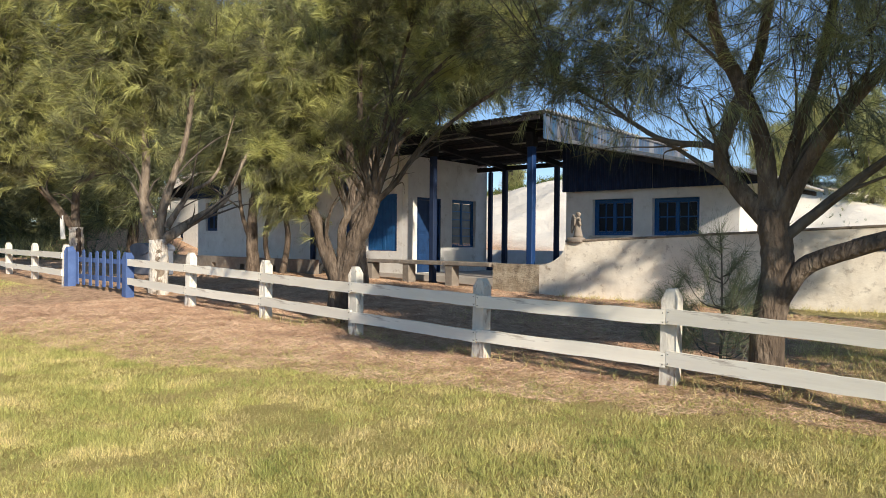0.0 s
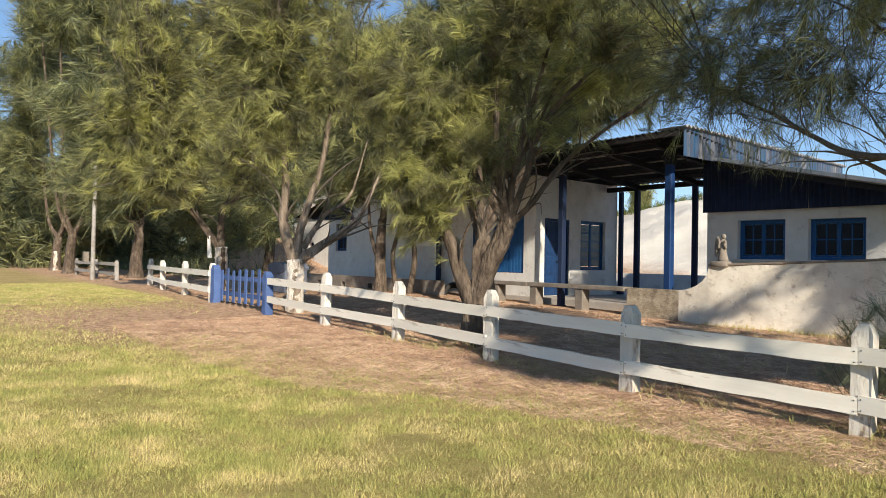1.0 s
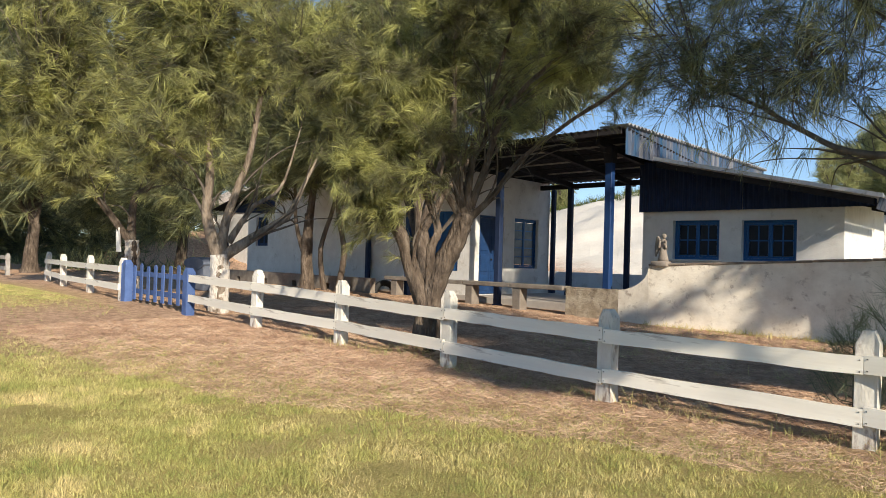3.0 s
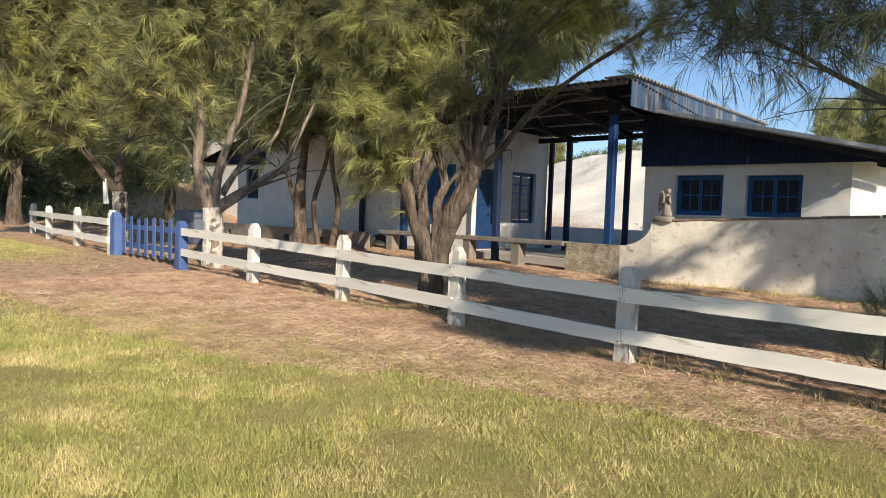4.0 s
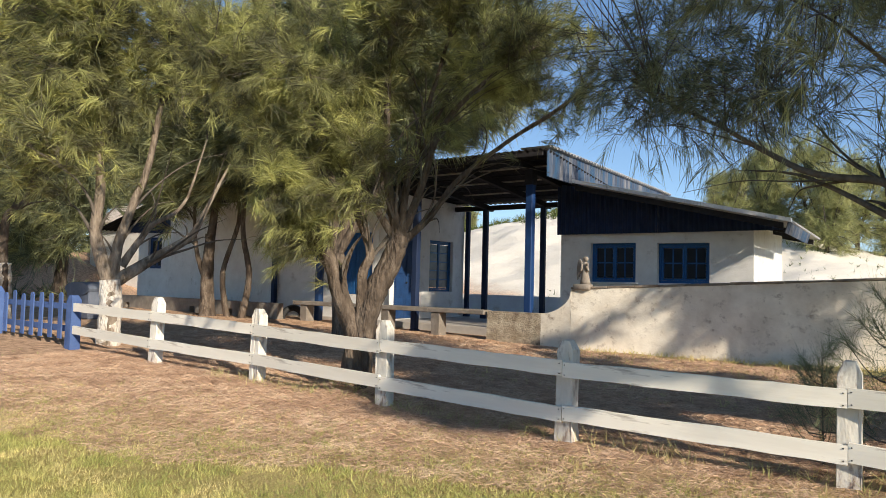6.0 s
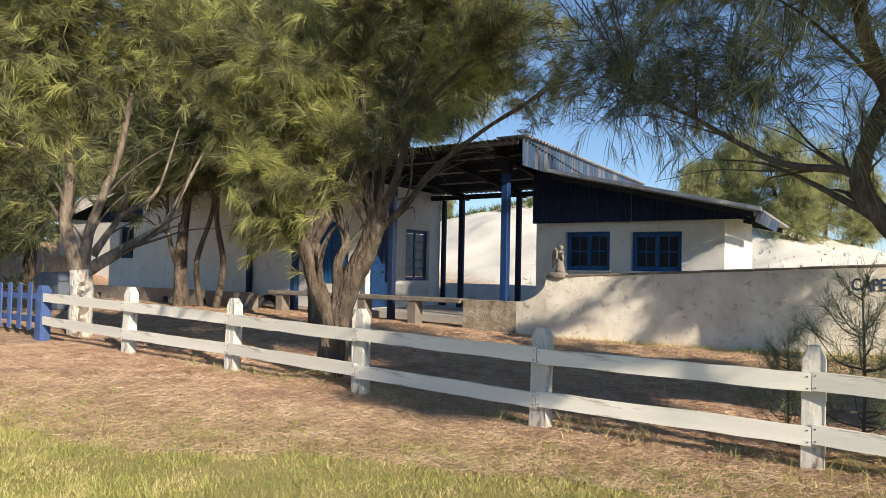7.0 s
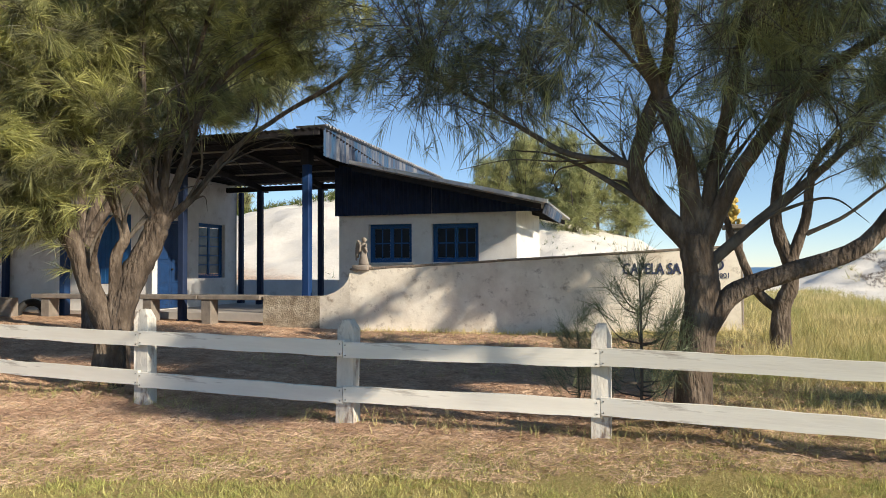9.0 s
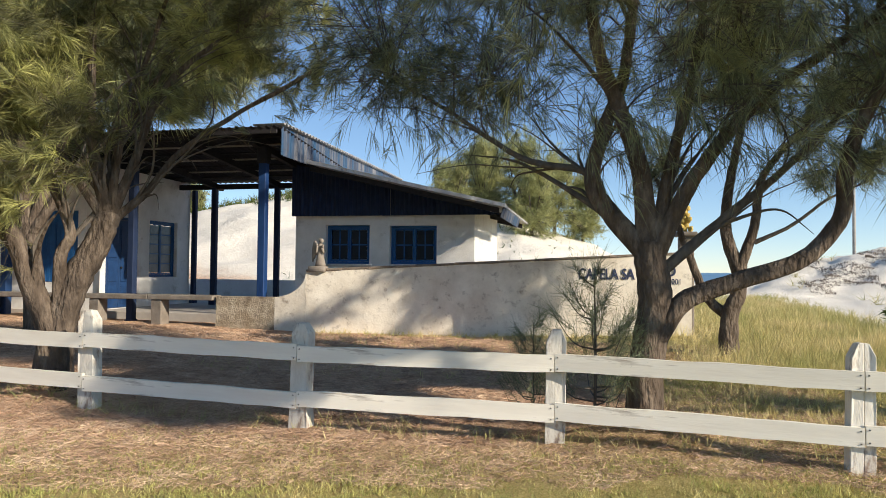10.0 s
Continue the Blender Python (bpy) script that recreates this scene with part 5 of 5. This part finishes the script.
tree("shaded casuarina with dark stems before the porch", (-11.3, 10.9, 0.0), [
    ([(-11.30, 10.90, -0.1), (-11.42, 10.95, 0.9), (-11.62, 11.0, 2.0)], 0.21, 0.15),
    ([(-11.62, 11.0, 1.9), (-11.9, 11.1, 3.2), (-12.2, 11.2, 5.0), (-12.5, 11.3, 6.8)], 0.12, 0.05),
    ([(-11.50, 10.98, 1.3), (-12.2, 11.2, 2.5), (-13.0, 11.4, 3.8), (-13.8, 11.6, 5.2)], 0.10, 0.04),
    ([(-11.60, 11.0, 2.0), (-11.3, 11.3, 3.6), (-11.0, 11.6, 5.2), (-10.6, 11.8, 7.0)], 0.10, 0.04),
    ([(-11.60, 11.0, 2.0), (-10.8, 11.2, 3.2), (-9.8, 11.4, 4.3), (-8.5, 11.7, 5.4)], 0.09, 0.03)],
    [((-8.8, 11.6, 5.4), (1.3, 1.0, 0.7), 60), ((-9.8, 11.4, 4.9), (0.9, 0.8, 0.5), 34), ((-8.2, 12.0, 6.4), (1.4, 1.0, 0.7), 44), ((-12.6, 12.0, 4.6), (1.3, 0.6, 0.6), 50), ((-12.0, 11.2, 6.4), (1.7, 1.3, 1.1), 70), ((-13.8, 11.6, 5.4), (1.5, 1.1, 1.0), 70), ((-10.6, 11.6, 6.8), (1.4, 1.1, 0.9), 50), ((-12.4, 11.2, 8.0), (2.0, 1.5, 1.0), 70), ((-14.4, 11.4, 7.0), (1.6, 1.3, 1.1), 60),
     ((-13.2, 11.3, 4.3), (1.0, 0.9, 0.5), 26)],
    52, needle=0.60, count=28, tufts=8, width=0.016, spread=0.30, bend=0.3, material=M_needle2, clump=0.7, boughs=16, group="casuarinas along the fence")

back_tree = tree("slim shaded casuarina close to the house front", (-17.8, 13.2, 0.2), [
    ([(-17.77, 12.3, 0.1), (-17.80, 12.26, 1.35), (-17.78, 12.29, 2.68)], 0.2, 0.13),
    ([(-17.78, 12.29, 2.55), (-17.54, 12.4, 4.72), (-17.20, 12.6, 6.80)], 0.11, 0.05),
    ([(-17.80, 12.27, 1.18), (-18.05, 12.1, 1.99), (-18.13, 12.0, 2.98), (-18.13, 12.0, 4.96)], 0.08, 0.03),
    ([(-16.75, 12.6, 0.1), (-16.55, 12.7, 1.5), (-16.65, 12.5, 3.0), (-16.2, 12.4, 5.2)], 0.10, 0.05),
    ([(-17.2, 12.55, 0.1), (-17.3, 12.4, 1.6), (-16.95, 12.6, 3.2), (-17.1, 12.4, 5.0)], 0.085, 0.04)],
    [((-17.6, 12.2, 5.6), (2.0, 1.4, 1.4), 50), ((-18.3, 11.6, 4.2), (1.2, 0.8, 0.7), 22), ((-17.0, 12.4, 7.5), (2.2, 1.6, 1.2), 44), ((-19.5, 12.0, 6.5), (1.8, 1.4, 1.4), 40), ((-16.4, 11.9, 4.6), (1.3, 0.8, 0.7), 60), ((-20.6, 12.2, 4.6), (1.2, 1.0, 0.8), 26)],
    51, needle=0.66, count=30, tufts=9, width=0.017, thin=1.2, bend=0.3, material=M_needle2, clump=0.7, group="casuarinas along the fence")

# the fence-row goes on unseen to the right: a tree added for shade
tree("unseen broad casuarina added along the fence row for its shade", (4.6, 6.9, 0.08), [
    ([(4.6, 6.9, 0.0), (4.6, 6.85, 0.9), (4.5, 6.8, 1.8)], 0.24, 0.18),
    ([(4.5, 6.8, 1.7), (3.9, 6.2, 2.7), (3.2, 5.5, 3.8), (2.8, 4.8, 4.6)], 0.12, 0.04),
    ([(4.5, 6.8, 1.7), (4.2, 7.3, 2.9), (3.4, 7.9, 4.0), (2.8, 8.3, 5.2)], 0.12, 0.04),
    ([(4.5, 6.8, 1.7), (5.2, 6.7, 3.0), (5.6, 6.3, 4.6), (5.9, 6.0, 6.0)], 0.13, 0.04),
    ([(4.5, 6.8, 1.7), (4.4, 6.4, 3.2), (4.3, 5.8, 4.8), (4.4, 5.4, 6.2)], 0.11, 0.04),
    ([(4.5, 6.8, 1.7), (4.5, 5.6, 2.7), (4.1, 4.4, 3.5), (3.4, 3.2, 4.3)], 0.10, 0.03)],
    [((3.1, 5.3, 4.1), (0.9, 1.2, 0.7), 34), ((3.2, 7.6, 4.3), (1.0, 1.1, 0.8), 36), ((4.6, 6.2, 5.4), (1.8, 1.8, 0.9), 60), ((6.0, 6.2, 4.6), (1.2, 1.4, 1.0), 40), ((2.4, 3.5, 4.3), (1.5, 1.0, 0.6), 34), ((3.8, 2.7, 5.2), (1.4, 1.0, 0.7), 26), ((1.9, 4.6, 3.6), (0.8, 0.8, 0.5), 10), ((5.0, 8.3, 4.6), (1.2, 1.2, 0.9), 16), ((4.8, 6.4, 3.9), (1.4, 1.2, 0.6), 80), ((5.4, 4.8, 5.4), (1.5, 1.2, 0.7), 60), ((4.3, 9.7, 6.0), (1.6, 0.9, 0.6), 10)],
    71, needle=0.45, count=30, tufts=14, width=0.020, material=M_needle2, clump=0.24, thin=0.46, spread=0.28, group="casuarinas along the fence")
# dense row of further trees on the left
far_spots = [(-32.0, 8.6, 14.0), (-39.0, 7.2, 16.0), (-45.9, 7.7, 18.0), (-31.0, 14.5, 10.0), (-38.0, 15.0, 12.0), (-52.0, 11.0, 12.0), (-47.0, 18.0, 13.0), (-62.0, 6.0, 12.0)]
for i, (x, y, h) in enumerate(far_spots):
    z = gz(x, y)
    r = np.random.default_rng(90 + i)
    stems = [([(x, y, z - 0.1), (x + 0.1, y, z + 1.0), (x + 0.1, y + 0.1, z + 2.0)], 0.28, 0.2)]
    for k in range(4):
        a = r.uniform(0, 6.28)
        stems.append(([(x + 0.1, y + 0.1, z + 1.9), (x + 0.8 * math.cos(a), y + 0.8 * math.sin(a), z + 4), (x + 1.8 * math.cos(a), y + 1.8 * math.sin(a), z + h * 0.75)], 0.13, 0.04))
    clouds = [((x + r.uniform(-2, 2), y + r.uniform(-2, 2), z + h * f), (2.0, 1.8, 1.5), 30) for f in (0.3, 0.42, 0.55, 0.68, 0.8, 0.92)]
    tree("tall dense casuarina in the row beyond the gate", (x, y, z), stems, clouds, 60 + i, needle=1.3, count=26, tufts=8, width=0.036,
         material=M_needle2, clump=1.1, lime_to=z + 1.2 if i == 2 else 0, group="far casuarina row")

# feathery trees on the dune behind the wing
for i, (x, y, h) in enumerate(((-9.6, 39.0, 3.6), (-7.8, 40.0, 4.8), (-5.8, 41.0, 5.6), (-3.7, 42.0, 5.0), (-2.0, 43.0, 4.2), (-8.6, 43.0, 4.4), (-4.8, 38.5, 4.2), (-29.5, 44.0, 2.2))):
    z = gz(x, y) - 0.3
    r = np.random.default_rng(190 + i)
    stems = [([(x, y, z - 0.3), (x, y, z + 0.15 * h), (x + 0.1, y, z + 0.3 * h)], 0.12, 0.08)]
    for k in range(7):
        a = r.uniform(0, 6.28)
        stems.append(([(x + 0.05, y, z + 0.2 * h), (x + 0.5 * math.cos(a), y + 0.5 * math.sin(a), z + h * 0.5), (x + 1.1 * math.cos(a), y + 1.1 * math.sin(a), z + h * 0.85)], 0.05, 0.015))
    wide = 0.42 * h
    clouds = [((x + r.uniform(-0.3, 0.3), y, z + h * f), (wide * (1.25 - f), wide * 0.7, h * 0.16), 26) for f in (0.12, 0.3, 0.48, 0.66, 0.82, 0.95)]
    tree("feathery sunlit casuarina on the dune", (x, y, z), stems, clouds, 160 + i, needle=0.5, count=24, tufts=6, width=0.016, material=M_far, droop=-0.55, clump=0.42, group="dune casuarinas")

# pine sapling by the right tree
sap = thing("pine_sapling", "young dark pine sapling with stiff needle whorls", "sapling", (-1.66, 6.50, 0.085))
rs = np.random.default_rng(7)
V, F = tube(smooth_line([(0, 0, -0.05), (0.02, 0, 0.6), (0.0, 0.02, 1.25)], 5), 0.022, 0.008, 8)
ob_from("trunk", V, F, M_limb, sap)
pp, ww, TV, TF, bi = [], [], [], [], 0
for k in range(30):
    z = 0.1 + 1.1 * rs.uniform(0, 1) ** 1.4
    a = rs.uniform(0, 6.28)
    ln = (1.3 - z) * 0.5 + 0.16
    e = np.array([ln * math.cos(a), ln * math.sin(a), z + 0.6 * ln])
    V, F = tube(smooth_line([(0, 0, z), (e[0] * 0.5, e[1] * 0.5, z + 0.05), e], 3), 0.008, 0.003, 5)
    TV.append(V)
    TF += [tuple(j + bi for j in f) for f in F]
    bi += len(V)
    for q in (0.55, 0.8, 1.0):
        pp.append(np.array([e[0] * q, e[1] * q, z + 0.6 * ln * q]))
        w = e - np.array([0, 0, z]) + np.array([0, 0, 0.12])
        ww.append(w / np.linalg.norm(w))
pp.append(np.array([0, 0, 1.26]))
ww.append(np.array([0, 0, 1.0]))
ob_from("branchwork", np.concatenate(TV), TF, M_limb, sap)
needles_mesh("needles", np.array(pp), np.array(ww), 0.30, 34, 0.0045, M_pine, sap, 8, droop=0.1, spread=0.75)

sap2 = copy_thing(sap, pose(-2.17, 6.72, gz(-2.17, 6.72), 0, 0, 130))
sap.scale = (0.72, 0.72, 1.05)
sap2.scale = (0.42, 0.42, 0.72)
tagged(sap2, "small tuft-like pine seedling in the litter")

# cloth hung on the left tree
cl = bmesh.new()
g = bmesh.ops.create_grid(cl, x_segments=8, y_segments=10, size=0.5)
for v in cl.verts:
    a, b = v.co.x, v.co.y
    v.co = Vector((a * (0.34 - 0.16 * b), 0.05 * math.sin(9 * a + 3 * b), b * 0.85))
cloth = part("hanging_cloth", cl, M_cloth, smooth=True)
sm = cloth.modifiers.new("thickness", 'SOLIDIFY')
sm.thickness = 0.02
cloth.location = (-18.41, 6.96, 1.66)
cloth.scale = (0.72, 0.72, 0.72)
tagged(cloth, "white cloth hanging from the tree trunk", "cloth")

# ---------------------------------------------------------------- grass and shrubs
rg = np.random.default_rng(17)


def blades(name, xs, ys, length, count, width, material, label, spread=0.5, droop=0.1):
    pos = np.stack([xs, ys, ground_z(xs, ys) - 0.005], -1)
    way = np.tile(np.array([0, 0, 1.0]), (len(xs), 1)) + rg.normal(size=(len(xs), 3)) * 0.15
    way /= np.linalg.norm(way, axis=1)[:, None]
    ob = needles_mesh(name, pos, way, length, count, width, material, None, 77, droop, spread)
    return tagged(ob, label, "grass", kind="stuff")


def lawn_mask(x, y):
    wob = np.array([noise.fractal(Vector((a * 0.55, b * 0.55, 2.0)), 1.0, 2.0, 4) for a, b in zip(x, y)])
    return (np.minimum(6.35 + 0.40 * x, 5.75) - y + wob * 0.4), wob


n = 150000
# denser towards the near strip the path runs along
yy = 0.3 + 5.5 * rg.uniform(0, 1, n) ** 0.9
xx = rg.uniform(-12.0, 2.4, n) * (0.6 + 0.4 * (yy / 5.8)) + 0.4 + rg.normal(size=n) * 0.35
yy = np.where(rg.uniform(size=n) < 0.15, yy - np.abs(rg.normal(size=n)) * 1.1, yy)
mk, wob = lawn_mask(xx, yy)
keep = mk + rg.normal(size=n) * 1.1 > 0
bunch = np.array([noise.fractal(Vector((a * 2.6, b * 2.6, 5.0)), 1.0, 2.0, 3) for a, b in zip(xx, yy)])
low = keep & (bunch < 0.25)
high = keep & (bunch >= 0.25)
blades("lawn_grass", xx[low], yy[low], 0.046, 7, 0.0044, M_grass, "short sunlit yellow-green lawn grass")
blades("lawn_grass", xx[high], yy[high], 0.066, 8, 0.0046, M_grass, "taller tufts of sunlit lawn grass")
n = 90000
xx, yy = rg.uniform(-26, -7, n), rg.uniform(-1.5, 6.0, n)
mk, wob = lawn_mask(xx, yy)
keep = (mk + rg.normal(size=n) * 0.9 > -0.2) | ((xx < -16 + rg.normal(size=n) * 1.5) & (yy < 5.4))
blades("lawn_grass", xx[keep], yy[keep], 0.055, 5, 0.0075, M_grass, "patchy lawn grass by the verge")
# dry meadow beyond the trees
n = 4200
yy = 6.35 + 4.5 * rg.uniform(0, 1, n)
xx = rg.uniform(-1.6, 4.5, n)
keep = xx + 0.35 * yy > 1.9 + rg.normal(size=n) * 0.5
blades("meadow_grass", xx[keep], yy[keep], 0.17, 12, 0.006, M_dry, "short straw-yellow grass behind the fence", 0.55)
n = 13000
yy = 9.0 + 23.5 * rg.uniform(0, 1, n) ** 1.2
xx = rg.uniform(-0.6, 3.5, n) + rg.uniform(0, 0.42, n) * (yy - 6)
keep = (xx + 0.35 * yy > 3.0 + rg.normal(size=n) * 0.8) & ((xx - 0.11 * yy < 2.6 + rg.normal(size=n) * 0.5) | (yy < 13))
blades("meadow_grass", xx[keep], yy[keep], 0.30, 13, 0.010, M_dry, "tall dry yellow meadow grass")
# weeds along fence and wall foot
n = 420
xx = rg.uniform(-9, 3, n)
yy = 6.1 + rg.normal(size=n) * 0.12
blades("weeds", xx, yy, 0.17, 7, 0.006, M_dry, "thin dry weeds along the fence foot", 0.5)
n = 420
s_ = rg.uniform(0, 1, n)
xx, yy = -7.3 + 7.6 * s_, 13.45 + 1.2 * s_ - np.abs(rg.normal(size=n)) * 0.25
blades("weeds", xx, yy, 0.14, 8, 0.010, M_dry, "dry weeds along the wall foot", 0.6)
n = 900
xx, yy = rg.uniform(-7, 0.5, n), rg.uniform(8.5, 13.2, n)
blades("weeds", xx, yy, 0.12, 6, 0.008, M_dry, "sparse dry grass under the trees", 0.6)
# scrub on the dunes
n = 1500
xx, yy = rg.uniform(-40, -12, n), rg.uniform(41, 49, n)
blades("dune_scrub", xx, yy, 0.6, 14, 0.05, M_shrub, "green scrub along the dune crest", 0.8, 0.2)
n = 260
xx, yy = rg.uniform(-16, 2, n), rg.uniform(28, 42, n)
blades("dune_scrub", xx, yy, 0.28, 9, 0.03, M_shrub, "small tufts on the dune slope", 0.9, 0.3)
n = 700
xx, yy = rg.uniform(9, 30, n), rg.uniform(26, 46, n)
keep = np.sin(xx * 0.8 + 1) * np.sin(yy * 0.5) > 0.35
blades("dune_scrub", xx[keep], yy[keep], 0.6, 14, 0.03, M_dry, "dry clumps on the far dune", 0.7, 0.3)
n = 2600
xx, yy = rg.uniform(-80, -27.5, n), rg.uniform(11.5, 19, n)
keep = ((np.sin(xx * 0.9) + np.sin(yy * 1.3 + xx * 0.4) > -0.4) | (xx < -45)) & ~((xx > -47) & (yy > 15.5)) & ((xx < -52) | (rg.uniform(size=n) < 0.4))
xx, yy = xx[keep], yy[keep]
blades("undergrowth", xx, yy, 1.1, 16, 0.06, M_needle2, "dark undergrowth below the far trees", 0.8, 0.2)

n = 1500
n2_ = 800
wpos = np.concatenate([np.stack([rg.uniform(-120, -62, n2_), rg.uniform(-22, 14, n2_), rg.uniform(0.3, 9, n2_)], -1), np.stack([rg.uniform(-95, -30, n), rg.uniform(30, 40, n), rg.uniform(1.0, 11, n)], -1)])
n3_ = 1500
wpos = np.concatenate([wpos, np.stack([rg.uniform(-80, -50, n3_), rg.uniform(3, 24, n3_), rg.uniform(0.2, 7.5, n3_)], -1)])
n += n2_ + n3_
wway = rg.normal(size=(n, 3)) * (1, 1, 0.4)
wway /= np.linalg.norm(wway, axis=1)[:, None]
woods = needles_mesh("distant_woods", wpos, wway, 1.5, 34, 0.10, M_needle2, None, 99, 0.6, 0.5)
tagged(woods, "dark mass of far woodland behind the row of trees", "woods", kind="stuff")

# fallen needles over the bare soil
M_fallen = surf("fallen_needles", [(0.3, (0.27, 0.165, 0.11)), (0.5, (0.55, 0.375, 0.26)), (0.7, (0.73, 0.55, 0.39))], 3.0, 0.9, 0, island=0.35)


def strewn(xs, ys, width, length, label):
    """Needles lying about at all angles."""
    k = len(xs)
    a = rg.uniform(0, 2 * math.pi, k)
    pos = np.stack([xs, ys, ground_z(xs, ys) + 0.010 + rg.uniform(0, 0.014, k)], -1)
    way = np.stack([np.cos(a), np.sin(a), rg.normal(size=k) * 0.05], -1)
    ob = needles_mesh("needle_litter", pos, way, length, 2, width, M_fallen, None, 5, 0.0, 0.25)
    return tagged(ob, label, "litter", kind="stuff")


n = 120000
xx, yy = rg.uniform(-12, 3, n), rg.uniform(3.0, 7.6, n)
keep = lawn_mask(xx, yy)[0] < 0.35
strewn(xx[keep], yy[keep], 0.0036, 0.10, "reddish fallen needles strewn before the fence")
n = 60000
xx, yy = rg.uniform(-14, 1, n), rg.uniform(7.4, 13.3, n)
strewn(xx, yy, 0.005, 0.11, "fallen needles and twigs strewn under the trees")

# storm-tossed debris on the far dune
n = 5000
xx, yy = rg.uniform(9.5, 17, n), rg.uniform(38, 46, n)
keep = np.sin(xx * 1.7 + yy * 0.6) + np.sin(yy * 1.1 - xx) > -0.2
blades("dune_debris", xx[keep], yy[keep], 0.15, 5, 0.03, M_cap, "dark dry debris on the far dune", 1.2, 0.3)
# small globe lamp on the house front
gl = thing("wall_lamp", "small white globe lamp on the house front", "lamp", (-22.0, 14.36, 3.5))
lb = bmesh.new()
bmesh.ops.create_uvsphere(lb, u_segments=14, v_segments=10, radius=0.1, matrix=Matrix.Translation((0, -0.14, 0)))
part("globe", lb, M_cloth, gl, smooth=True)
box("bracket", (-0.03, -0.05, -0.03), (0.03, 0.035, 0.03), M_dark, gl)
# plant at the meadow's edge
pl = thing("meadow_shrub", "low leafy green shrub in the meadow", "shrub", (5.2, 17.0, gz(5.2, 17.0)))
sp = rg.normal(size=(40, 3)) * (0.3, 0.3, 0.16) + (0, 0, 0.3)
sw = rg.normal(size=(40, 3)) + (0, 0, 0.8)
sw /= np.linalg.norm(sw, axis=1)[:, None]
needles_mesh("foliage", sp, sw, 0.22, 14, 0.05, M_shrub, pl, 55, 0.1, 0.6)
V, F = tube(np.array([(0, 0, -0.05), (0.02, 0, 0.2), (0.05, 0.02, 0.42)]), 0.02, 0.008, 6)
ob_from("stem", V, F, M_limb, pl)
